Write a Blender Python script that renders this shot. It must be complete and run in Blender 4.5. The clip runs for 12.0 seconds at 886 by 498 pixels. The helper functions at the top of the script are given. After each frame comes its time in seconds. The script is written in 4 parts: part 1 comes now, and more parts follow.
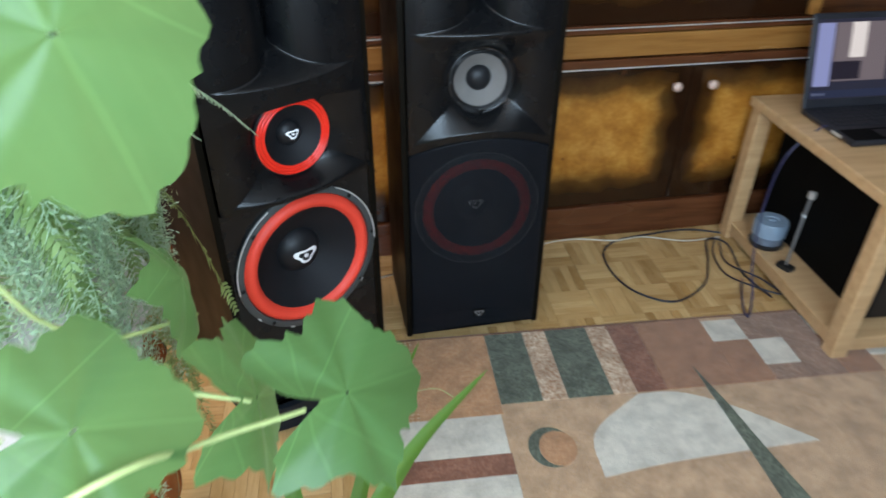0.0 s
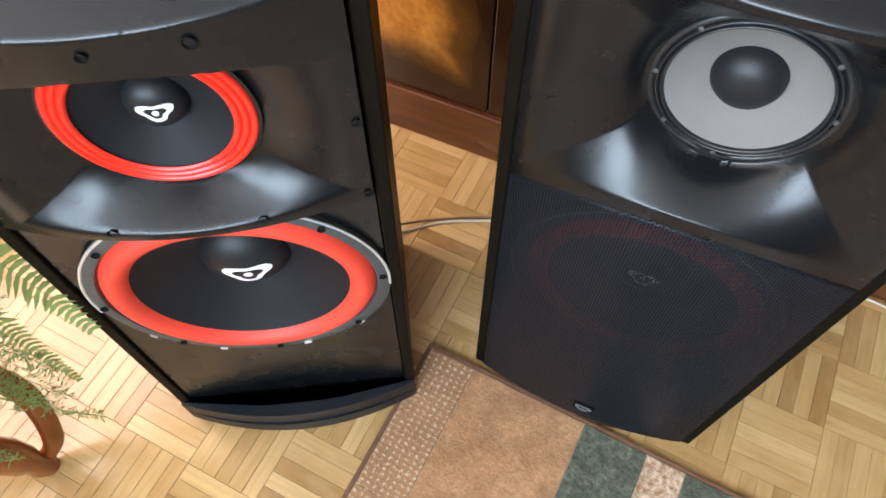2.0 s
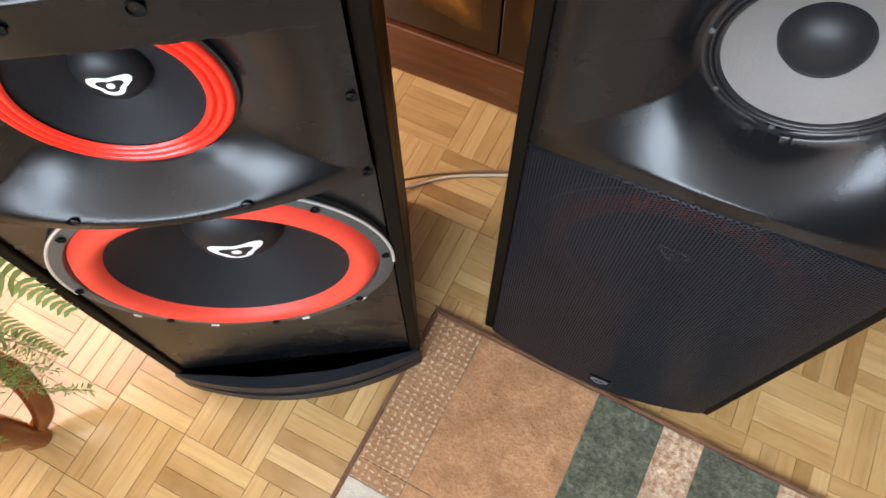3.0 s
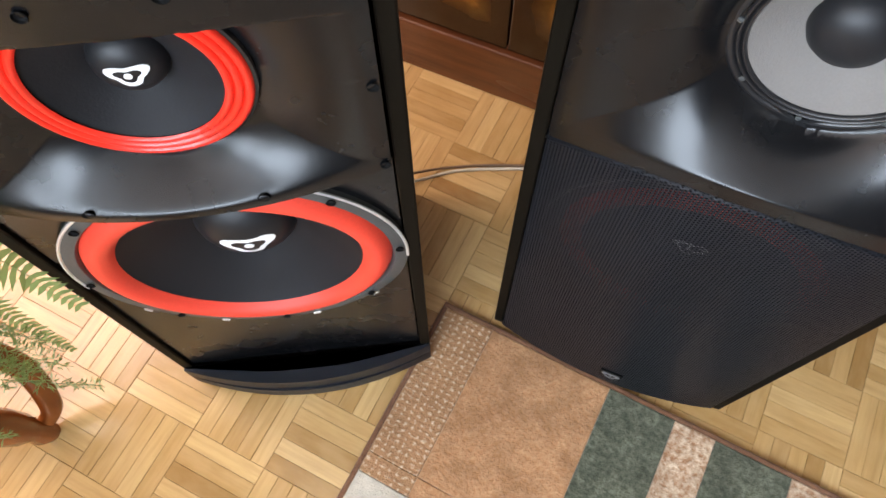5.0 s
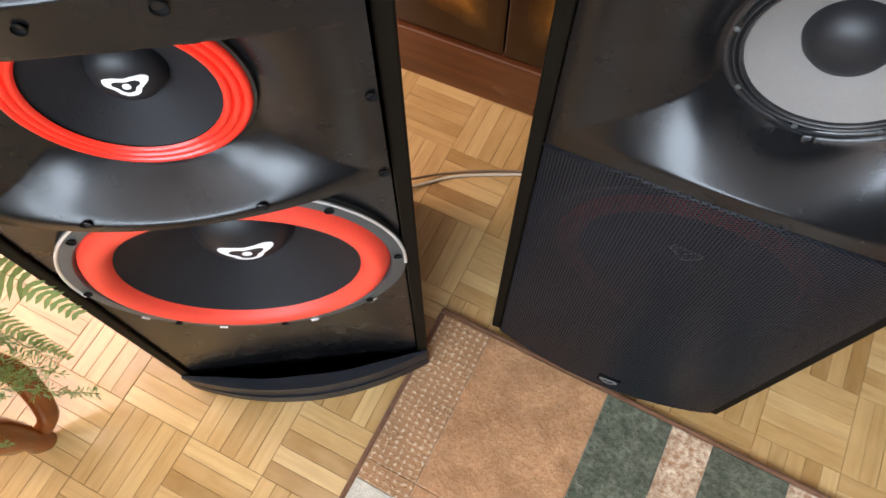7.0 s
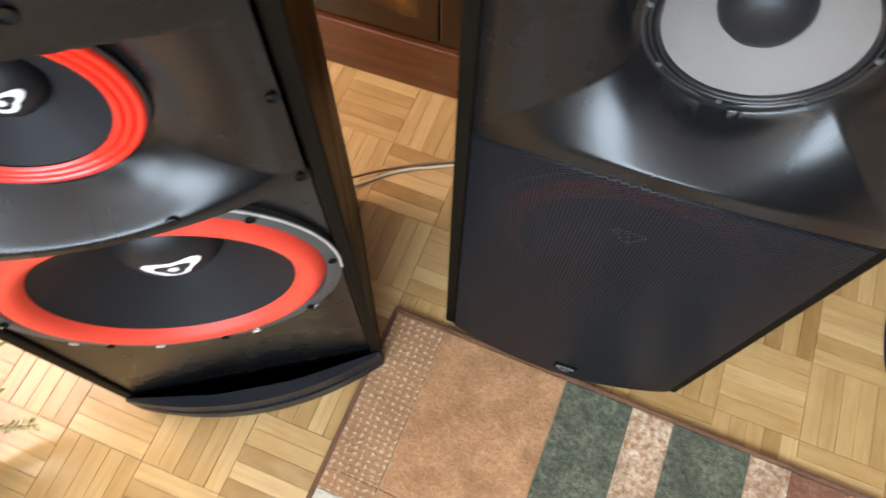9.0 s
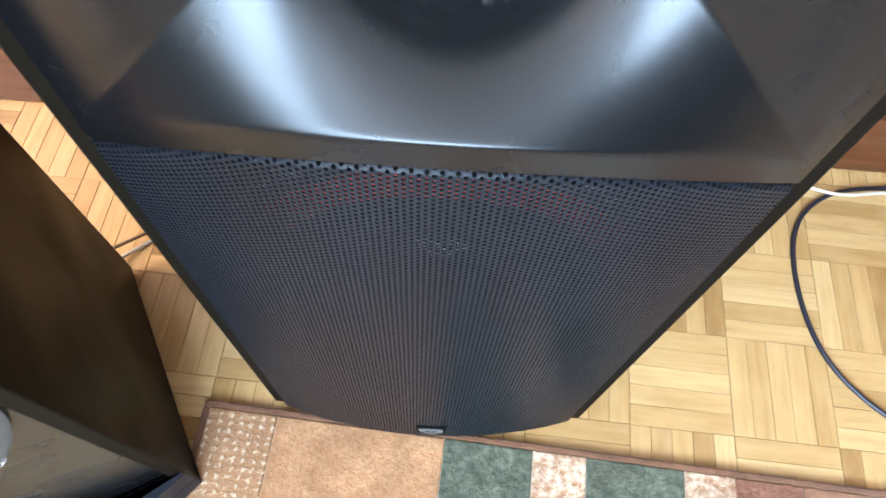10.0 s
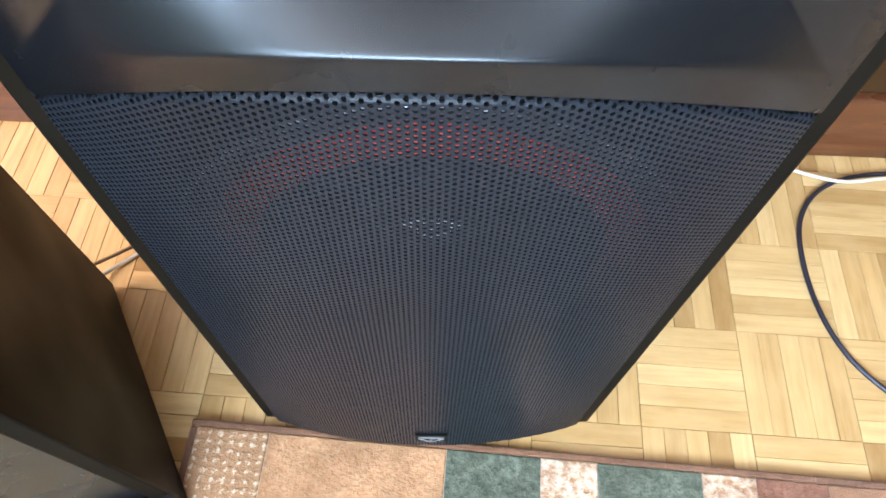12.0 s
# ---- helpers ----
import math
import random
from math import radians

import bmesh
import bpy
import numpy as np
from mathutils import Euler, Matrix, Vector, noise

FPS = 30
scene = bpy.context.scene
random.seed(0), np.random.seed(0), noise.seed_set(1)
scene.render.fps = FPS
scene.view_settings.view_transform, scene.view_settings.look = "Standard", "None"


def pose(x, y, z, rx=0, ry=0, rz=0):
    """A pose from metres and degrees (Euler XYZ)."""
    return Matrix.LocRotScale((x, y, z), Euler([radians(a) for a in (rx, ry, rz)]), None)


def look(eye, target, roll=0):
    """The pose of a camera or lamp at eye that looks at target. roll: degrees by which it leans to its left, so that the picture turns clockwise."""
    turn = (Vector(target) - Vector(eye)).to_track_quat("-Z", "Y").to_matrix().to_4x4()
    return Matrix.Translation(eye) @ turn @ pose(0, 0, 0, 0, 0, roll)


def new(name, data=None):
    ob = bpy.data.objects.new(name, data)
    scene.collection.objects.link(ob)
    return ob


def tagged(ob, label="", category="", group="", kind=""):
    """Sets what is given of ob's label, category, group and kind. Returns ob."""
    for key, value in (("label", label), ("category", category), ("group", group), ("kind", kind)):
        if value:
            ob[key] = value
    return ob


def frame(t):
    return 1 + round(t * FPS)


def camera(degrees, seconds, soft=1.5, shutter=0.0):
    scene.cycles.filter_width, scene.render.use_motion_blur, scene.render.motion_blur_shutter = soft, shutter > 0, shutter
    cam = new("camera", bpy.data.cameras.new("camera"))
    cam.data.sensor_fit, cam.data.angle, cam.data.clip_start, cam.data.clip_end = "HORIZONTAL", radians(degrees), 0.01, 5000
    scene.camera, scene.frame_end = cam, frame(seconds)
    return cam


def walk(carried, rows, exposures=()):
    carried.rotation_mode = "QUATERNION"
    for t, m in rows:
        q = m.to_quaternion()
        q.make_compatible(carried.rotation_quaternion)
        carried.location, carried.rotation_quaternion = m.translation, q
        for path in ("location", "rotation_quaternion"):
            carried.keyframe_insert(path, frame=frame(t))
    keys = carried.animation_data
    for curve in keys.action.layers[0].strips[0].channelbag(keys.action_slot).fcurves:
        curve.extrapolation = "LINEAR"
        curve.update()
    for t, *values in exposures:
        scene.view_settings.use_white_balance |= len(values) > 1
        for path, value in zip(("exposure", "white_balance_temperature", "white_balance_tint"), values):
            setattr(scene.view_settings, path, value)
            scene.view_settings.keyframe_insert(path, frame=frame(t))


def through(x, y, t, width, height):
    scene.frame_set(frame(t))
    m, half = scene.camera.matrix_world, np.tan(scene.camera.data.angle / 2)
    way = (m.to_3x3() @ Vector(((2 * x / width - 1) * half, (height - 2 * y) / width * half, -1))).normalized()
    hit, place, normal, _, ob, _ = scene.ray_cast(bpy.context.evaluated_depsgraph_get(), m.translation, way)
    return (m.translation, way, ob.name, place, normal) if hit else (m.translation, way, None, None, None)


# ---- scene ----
cam = camera(66.9, 12.0, soft=1.6, shutter=0.3)
PATH = [
    (0, (0.522, 0.289, 1.563), (0.85, 1.914, 0.445), 0.2),
    (0.5, (0.723, 0.674, 1.546), (0.679, 2.217, 0.275), 0.8),
    (1, (0.774, 1.008, 1.504), (0.651, 2.375, 0.048), 3.4),
    (1.5, (0.85, 1.313, 1.439), (0.546, 2.478, -0.159), 1.8),
    (2, (0.898, 1.52, 1.388), (0.494, 2.446, -0.338), -0.3),
    (2.5, (0.876, 1.576, 1.346), (0.526, 2.385, -0.45), -1.0),
    (3, (0.853, 1.606, 1.33), (0.509, 2.365, -0.488), -1.1),
    (5, (0.835, 1.601, 1.322), (0.496, 2.346, -0.503), -1.2),
    (5.5, (0.833, 1.601, 1.324), (0.502, 2.353, -0.499), -0.8),
    (6, (0.832, 1.602, 1.322), (0.499, 2.361, -0.498), -0.7),
    (6.5, (0.832, 1.603, 1.323), (0.499, 2.362, -0.497), -0.7),
    (8.5, (0.831, 1.603, 1.327), (0.503, 2.368, -0.493), -0.2),
    (9, (0.859, 1.635, 1.302), (0.628, 2.407, -0.528), 1.6),
    (9.5, (0.933, 1.728, 1.16), (0.873, 2.555, -0.66), 4.1),
    (10, (0.979, 1.799, 1.041), (1.003, 2.685, -0.752), 4.8),
    (10.5, (0.982, 1.82, 1.008), (1.002, 2.709, -0.784), 3.6),
    (11, (0.986, 1.795, 0.982), (1.003, 2.75, -0.775), 2.5),
    (11.5, (0.988, 1.785, 0.981), (1.014, 2.743, -0.774), 2.5),
    (12, (0.986, 1.782, 0.984), (1.015, 2.743, -0.77), 2.6),
]
walk(cam, [(t, look(eye, target, roll)) for t, eye, target, roll in PATH],
     [(0.0, -0.4, 7400, 18), (0.5, 0.45, 7000, 14), (1.0, 0.6, 7000, 15), (1.5, 0.9, 7000, 18), (2.0, 0.5, 8000, 24), (2.5, 0.4, 8500, 28), (8.5, 0.36, 8500, 28), (9.5, 0.95, 7900, 21), (10.0, 1.4, 7000, 20), (12.0, 1.5, 7000, 20)])

# ---- light ----
world = bpy.data.worlds.new("world")
scene.world = world
world.use_nodes = True
wn = world.node_tree.nodes
sky = wn.new("ShaderNodeTexSky")
sky.sky_type, sky.sun_disc = "NISHITA", False
sky.sun_elevation, sky.sun_rotation = radians(31.5), radians(310.0)
wn["Background"].inputs[1].default_value = 0.12
world.node_tree.links.new(sky.outputs[0], wn["Background"].inputs[0])

sun = new("sun", bpy.data.lights.new("sun", "SUN"))
sun.data.energy, sun.data.angle, sun.data.color = 5.0, radians(0.6), (1.0, 0.95, 0.86)
sun.matrix_world = look((-2.5, 2.1, 2.0), (0, 0, 0))


def window_light(name, eye, target, w, h, power, color):
    lamp = new(name, bpy.data.lights.new(name, "AREA"))
    lamp.data.shape, lamp.data.size, lamp.data.size_y = "RECTANGLE", w, h
    lamp.data.energy, lamp.data.color = power, color
    lamp.matrix_world = look(eye, target)


window_light("daylight_back", (0.40, -0.55, 1.78), (0.40, 3.0, 1.78), 2.4, 1.2, 195.0, (0.47, 0.74, 1.0))
window_light("daylight_left", (-1.05, 1.28, 1.57), (3.0, 1.28, 1.57), 2.25, 1.65, 85.0, (0.98, 0.98, 1.0))

# ---- materials ----


class Nodes:
    """A small builder for node materials."""

    def __init__(self, name, rough=0.5, metal=0.0, spec=0.5):
        self.m = bpy.data.materials.new(name)
        self.m.use_nodes = True
        self.t = self.m.node_tree
        self.b = self.t.nodes["Principled BSDF"]
        self.b.inputs["Roughness"].default_value = rough
        self.b.inputs["Metallic"].default_value = metal
        self.b.inputs["Specular IOR Level"].default_value = spec

    def n(self, kind, **inputs):
        node = self.t.nodes.new("ShaderNode" + kind)
        for key, value in inputs.items():
            self.put(node.inputs[key.replace("_", " ")], value)
        return node

    def put(self, socket, value):
        if isinstance(value, bpy.types.NodeSocket):
            self.t.links.new(value, socket)
        else:
            socket.default_value = value

    def coords(self, kind="Object", scale=(1, 1, 1), turn=0.0):
        tc = self.n("TexCoord")
        mp = self.n("Mapping", Vector=tc.outputs[kind])
        mp.inputs["Scale"].default_value = scale
        mp.inputs["Rotation"].default_value = (0, 0, turn)
        return mp.outputs[0]

    def noise(self, vec, scale, detail=4.0, rough=0.55):
        node = self.n("TexNoise", Vector=vec, Scale=scale, Detail=detail, Roughness=rough)
        return node.outputs["Fac"]

    def ramp(self, fac, *stops):
        node = self.n("ValToRGB", Fac=fac)
        el = node.color_ramp.elements
        while len(el) < len(stops):
            el.new(0.5)
        for e, (p, c) in zip(el, stops):
            e.position, e.color = p, (*c, 1.0) if len(c) == 3 else c
        return node.outputs["Color"]

    def mix(self, fac, a, b, kind="MIX"):
        node = self.n("MixRGB", Fac=fac, Color1=a if not isinstance(a, tuple) else (*a, 1), Color2=b if not isinstance(b, tuple) else (*b, 1))
        node.blend_type = kind
        return node.outputs["Color"]

    def math(self, kind, a, b=0.0):
        node = self.n("Math")
        node.operation = kind
        self.put(node.inputs[0], a)
        self.put(node.inputs[1], b)
        return node.outputs[0]

    def color(self, c):
        self.put(self.b.inputs["Base Color"], (*c, 1) if isinstance(c, tuple) else c)
        return self

    def rough(self, r):
        self.put(self.b.inputs["Roughness"], r)
        return self

    def bump(self, height, strength=0.2, distance=0.002):
        node = self.n("Bump", Height=height, Strength=strength, Distance=distance)
        self.put(self.b.inputs["Normal"], node.outputs[0])
        return self

    def done(self):
        return self.m


def grained(name, base, rough=0.5, vary=0.25, scale=40.0, bump=0.15, metal=0.0, spec=0.5, dist=0.001):
    """A plain surface with blotches, fine grain and uneven gloss."""
    k = Nodes(name, rough, metal, spec)
    v = k.coords()
    big, fine = k.noise(v, scale * 0.12), k.noise(v, scale * 6)
    lo, hi = tuple(x * (1 - vary) for x in base), tuple(min(1, x * (1 + vary)) for x in base)
    k.color(k.ramp(k.mix(0.35, big, fine), (0.3, lo), (0.7, hi)))
    k.rough(k.ramp(big, (0.25, (rough * 0.95,) * 3), (0.75, (min(1, rough * 1.05),) * 3)))
    return k.bump(fine, bump, dist).done()


BLACK = grained("satin_black_moulding", (0.0035, 0.0038, 0.0045), 0.27, 0.2, 120, 0.03, spec=0.37)
VINYL = grained("black_ash_vinyl", (0.006, 0.0045, 0.003), 0.5, 0.3, 60, 0.2, spec=0.04)
PANEL = grained("black_panel", (0.004, 0.0038, 0.0036), 0.55, 0.25, 90, 0.15, spec=0.05)
BASE_BLACK = grained("blue_black_plastic", (0.007, 0.010, 0.015), 0.42, 0.2, 90, 0.1, spec=0.25)
CONE = grained("black_paper_cone", (0.010, 0.010, 0.0115), 0.6, 0.25, 70, 0.3, spec=0.2)
DOME = grained("black_dust_cap", (0.010, 0.0105, 0.012), 0.46, 0.2, 90, 0.1, spec=0.30)
RED = grained("red_surround_foam", (0.80, 0.055, 0.030), 0.50, 0.12, 50, 0.12, spec=0.4)
RED_GLOSS = grained("red_surround_rubber", (0.80, 0.028, 0.014), 0.28, 0.1, 50, 0.08)
GREY = grained("grey_cast_frame", (0.045, 0.05, 0.05), 0.45, 0.25, 60, 0.2)
SILVER = grained("bright_rim", (0.72, 0.72, 0.70), 0.30, 0.08, 60, 0.05, metal=0.6)
WHITE_INK = grained("white_print", (0.82, 0.82, 0.82), 0.5, 0.06, 60, 0.05)
INK_GREY = grained("grey_print", (0.15, 0.15, 0.15), 0.5, 0.06, 60, 0.05)
GREYCONE = grained("grey_pulp_cone", (0.155, 0.142, 0.132), 0.7, 0.10, 80, 0.3, spec=0.2)
RUBBER = grained("black_rubber", (0.010, 0.010, 0.011), 0.35, 0.2, 60, 0.1)
GRILLE = grained("perforated_steel", (0.008, 0.0095, 0.0125), 0.40, 0.2, 80, 0.05, spec=0.15)
# near-black that puts the shade of slots, throats and sunken screws into the colour
HOLE = grained("recess_shade_black", (0.004, 0.004, 0.004), 0.8, 0.2, 60, 0.0, spec=0.1)
BADGE = grained("grey_badge", (0.30, 0.30, 0.30), 0.35, 0.1, 60, 0.05, metal=0.5)
KNOB = grained("pinkish_ivory", (0.62, 0.42, 0.34), 0.3, 0.1, 40, 0.05)
WALLP = grained("wall_paint", (0.13, 0.115, 0.10), 0.8, 0.05, 20, 0.2)
CEIL = grained("ceiling_paint", (0.80, 0.79, 0.77), 0.85, 0.04, 20, 0.1)


def parquet_material():
    k = Nodes("oak_parquet", 0.28, 0.0, 0.5)
    info = k.n("ObjectInfo")
    geo = k.n("NewGeometry")
    tc = k.n("TexCoord")
    rnd = k.math("FRACT", k.math("ADD", info.outputs["Random"], geo.outputs["Random Per Island"]))
    shift = k.n("CombineXYZ", X=k.math("MULTIPLY", rnd, 37.0), Y=k.math("MULTIPLY", rnd, 91.0))
    add = k.n("VectorMath")
    k.put(add.inputs[0], tc.outputs["UV"])
    k.put(add.inputs[1], shift.outputs[0])
    mp = k.n("Mapping", Vector=add.outputs[0])
    mp.inputs["Scale"].default_value = (7.0, 90.0, 1.0)
    grain = k.noise(mp.outputs[0], 1.0, 6.0, 0.65)
    mp2 = k.n("Mapping", Vector=add.outputs[0])
    mp2.inputs["Scale"].default_value = (10.0, 24.0, 1.0)
    cloud = k.noise(mp2.outputs[0], 1.0, 3.0)
    base = k.ramp(rnd, (0.0, (0.32, 0.165, 0.058)), (0.15, (0.45, 0.255, 0.098)), (0.6, (0.53, 0.315, 0.130)), (1.0, (0.62, 0.395, 0.18)))
    c = k.mix(k.ramp(grain, (0.40, (0, 0, 0)), (0.78, (0.5,) * 3)), base, (0.27, 0.13, 0.042))
    c = k.mix(k.ramp(cloud, (0.4, (0, 0, 0)), (0.8, (0.4,) * 3)), c, (0.66, 0.43, 0.21))
    k.color(c)
    k.rough(k.ramp(cloud, (0.3, (0.11,) * 3), (0.7, (0.22,) * 3)))
    return k.bump(k.mix(0.3, grain, cloud), 0.07, 0.001).done()


def wood(name, dark, mid, light, rough=0.3, stretch=(1.5, 30, 30), bump=0.06):
    k = Nodes(name, rough)
    v = k.coords(scale=stretch)
    g = k.noise(v, 1.0, 6.0, 0.6)
    c = k.noise(k.coords(scale=(2, 5, 5)), 1.0, 2.0)
    k.color(k.mix(k.ramp(c, (0.3, (0, 0, 0)), (0.8, (0.5,) * 3)), k.ramp(g, (0.25, dark), (0.5, mid), (0.8, light)), mid))
    k.rough(k.ramp(c, (0.3, (rough * 0.8,) * 3), (0.7, (rough * 1.2,) * 3)))
    return k.bump(g, bump, 0.001).done()


PARQUET = parquet_material()
JOINT = grained("parquet_joint", (0.085, 0.045, 0.020), 0.8, 0.3, 60, 0.2)
MAHOGANY = wood("dark_mahogany", (0.030, 0.010, 0.004), (0.075, 0.024, 0.009), (0.12, 0.042, 0.016), 0.22, (4, 40, 40))
REDWOOD = wood("reddish_mahogany", (0.055, 0.016, 0.007), (0.11, 0.034, 0.013), (0.16, 0.055, 0.022), 0.25, (4, 40, 40))
TANWOOD = wood("honey_wood", (0.20, 0.075, 0.017), (0.31, 0.13, 0.033), (0.40, 0.185, 0.055), 0.25, (3, 40, 40))
BEECH = wood("beech_veneer", (0.42, 0.235, 0.105), (0.55, 0.33, 0.165), (0.66, 0.42, 0.23), 0.38, (3, 30, 30))
STANDWOOD = wood("orange_stained_wood", (0.15, 0.034, 0.008), (0.27, 0.07, 0.016), (0.36, 0.11, 0.028), 0.18, (20, 20, 4))
WALNUT = wood("walnut_side", (0.0045, 0.0024, 0.0011), (0.009, 0.005, 0.0022), (0.015, 0.008, 0.0035), 0.5, (30, 30, 3))
WALNUT.node_tree.nodes["Principled BSDF"].inputs["Specular IOR Level"].default_value = 0.15


def burl_material(name, b0, b1):
    """Sunburst burl veneer: honey middle, dark stained borders, small knots."""
    k = Nodes(name, 0.16)
    tc = k.n("TexCoord")
    sep = k.n("SeparateXYZ", Vector=tc.outputs["UV"])
    gx = k.math("SUBTRACT", 1.0, k.math("ABSOLUTE", k.math("MULTIPLY", k.math("SUBTRACT", sep.outputs[0], 0.5), 2.0)))
    gz = k.math("SUBTRACT", 1.0, k.math("ABSOLUTE", k.math("MULTIPLY", k.math("SUBTRACT", sep.outputs[1], 0.54), 2.0)))
    v = k.coords()
    cloud = k.noise(v, 9.0, 5.0, 0.6)
    fine = k.noise(v, 60.0, 5.0, 0.65)
    wob = k.math("MULTIPLY", k.math("SUBTRACT", k.noise(v, 7.0, 1.5), 0.5), 0.34)
    edge = k.math("ADD", k.math("MINIMUM", k.math("MULTIPLY", gx, 1.15), k.math("MULTIPLY", gz, 0.95)), wob)
    burst = k.ramp(edge, (b0, (0, 0, 0)), (b0 * 0.6 + b1 * 0.4, (0.16,) * 3), (b0 * 0.25 + b1 * 0.75, (0.8,) * 3), (b1, (1, 1, 1)))
    honey = k.ramp(k.mix(0.35, cloud, fine), (0.30, (0.27, 0.09, 0.013)), (0.5, (0.45, 0.175, 0.028)), (0.68, (0.62, 0.29, 0.06)))
    c = k.mix(burst, (0.022, 0.0075, 0.003), honey)
    vor = k.n("TexVoronoi", Vector=v, Scale=13.0)
    pick = k.noise(v, 5.0, 1.0)
    knot = k.math("MULTIPLY", k.ramp(vor.outputs["Distance"], (0.08, (1, 1, 1)), (0.17, (0, 0, 0))), k.ramp(pick, (0.47, (0, 0, 0)), (0.54, (0.9,) * 3)))
    k.color(k.mix(knot, c, (0.06, 0.02, 0.007)))
    return k.bump(fine, 0.03, 0.001).done()


BURL = burl_material("burl_veneer", 0.12, 0.55)
BURL_WIDE = burl_material("burl_veneer_wide_border", 0.12, 0.95)


def pile(name, base, speck, amount=0.5, scale=260.0):
    """Cut wool pile in two mixed yarns."""
    k = Nodes(name, 0.95, 0.0, 0.1)
    k.b.inputs["Sheen Weight"].default_value = 0.35
    v = k.coords()
    fine, mid, big = k.noise(v, scale, 3.0, 0.7), k.noise(v, 70.0, 3.0, 0.7), k.noise(v, 14.0, 5.0, 0.7)
    f = k.ramp(k.mix(0.45, fine, mid), (0.40, (0, 0, 0)), (0.62, (amount,) * 3))
    c = k.mix(f, base, speck)
    c = k.mix(k.ramp(big, (0.38, (0, 0, 0)), (0.66, (0.7,) * 3)), c, tuple(x * 0.58 for x in base))
    k.color(c)
    return k.bump(k.mix(0.5, fine, mid), 0.9, 0.006).done()


RUG_TAN = pile("tan_pile", (0.44, 0.20, 0.09), (0.58, 0.33, 0.18), 0.75, 150.0)
RUG_FIELD = pile("sand_pile", (0.47, 0.27, 0.145), (0.60, 0.40, 0.25), 0.7)
RUG_GREEN = pile("green_pile", (0.062, 0.070, 0.045), (0.21, 0.22, 0.155), 0.8, 130.0)
RUG_SPECK = pile("speckled_pile", (0.36, 0.17, 0.085), (0.74, 0.58, 0.42), 1.0, 110.0)


def flecked(name, base, fleck, pitch):
    """Wool pile with uneven rows of small pale flecks woven in."""
    k = Nodes(name, 0.95, 0.0, 0.1)
    v = k.coords()
    fine, big = k.noise(v, 260.0, 3.0, 0.7), k.noise(v, 14.0, 5.0, 0.7)
    warp = k.n("MixRGB", Fac=0.012, Color1=v, Color2=k.n("TexNoise", Vector=v, Scale=60.0).outputs["Color"])
    xyz = k.n("SeparateXYZ", Vector=warp.outputs["Color"])
    row = k.math("SINE", k.math("MULTIPLY", xyz.outputs["X"], math.tau / pitch))
    col = k.math("SINE", k.math("MULTIPLY", xyz.outputs["Y"], math.tau / (pitch * 0.8)))
    grid = k.math("ADD", k.math("MULTIPLY", k.math("ADD", row, col), 0.09), k.noise(v, 170.0, 3.0, 0.7))
    c = k.mix(k.ramp(fine, (0.40, (0, 0, 0)), (0.62, (0.5,) * 3)), base, tuple(x * 1.35 for x in base))
    c = k.mix(k.ramp(big, (0.38, (0, 0, 0)), (0.66, (0.5,) * 3)), c, tuple(x * 0.66 for x in base))
    k.color(k.mix(k.ramp(grid, (0.57, (0, 0, 0)), (0.70, (0.7,) * 3)), c, fleck))
    return k.bump(k.mix(0.5, fine, grid), 0.9, 0.006).done()


RUG_FLECK = flecked("flecked_pile", (0.40, 0.205, 0.105), (0.74, 0.58, 0.42), 0.0155)
RUG_RED = pile("russet_pile", (0.20, 0.070, 0.038), (0.38, 0.18, 0.11), 0.7, 130.0)
RUG_BROWN = pile("brown_pile", (0.33, 0.145, 0.072), (0.41, 0.21, 0.12), 0.5)
RUG_MAUVE = pile("mauve_brown_pile", (0.25, 0.13, 0.085), (0.48, 0.34, 0.24), 0.5, 120.0)
RUG_WHITE = pile("ivory_pile", (0.60, 0.53, 0.43), (0.70, 0.64, 0.54), 0.5)
RUG_EDGE = pile("rug_binding", (0.20, 0.085, 0.045), (0.28, 0.13, 0.07), 0.5)

# ---- building helpers ----


def part(name, bm, material, parent=None, label="", smooth=None):
    """Links a bmesh as one mesh object under a thing or part."""
    me = bpy.data.meshes.new(name)
    bmesh.ops.recalc_face_normals(bm, faces=bm.faces)
    bm.to_mesh(me)
    bm.free()
    for mat in (material if isinstance(material, (list, tuple)) else [material]):
        me.materials.append(mat)
    if smooth is not None:
        me.polygons.foreach_set("use_smooth", [True] * len(me.polygons))
        me.set_sharp_from_angle(angle=radians(smooth))
    ob = new(name, me)
    ob.parent = parent
    return tagged(ob, label)


def thing(name, m, label, category, group="", kind=""):
    ob = new(name)
    ob.empty_display_size = 0.05
    ob.matrix_basis = m
    return tagged(ob, label, category, group, kind)


def box(x0, x1, y0, y1, z0, z1, bevel=0.0, seg=2, bm=None):
    bm = bm or bmesh.new()
    made = bmesh.ops.create_cube(bm, size=1.0)["verts"]
    bmesh.ops.scale(bm, vec=(x1 - x0, y1 - y0, z1 - z0), verts=made)
    bmesh.ops.translate(bm, vec=((x0 + x1) / 2, (y0 + y1) / 2, (z0 + z1) / 2), verts=made)
    if bevel:
        edges = list({e for v in made for e in v.link_edges})
        bmesh.ops.bevel(bm, geom=edges, offset=bevel, segments=seg, affect="EDGES", profile=0.5)
    return bm


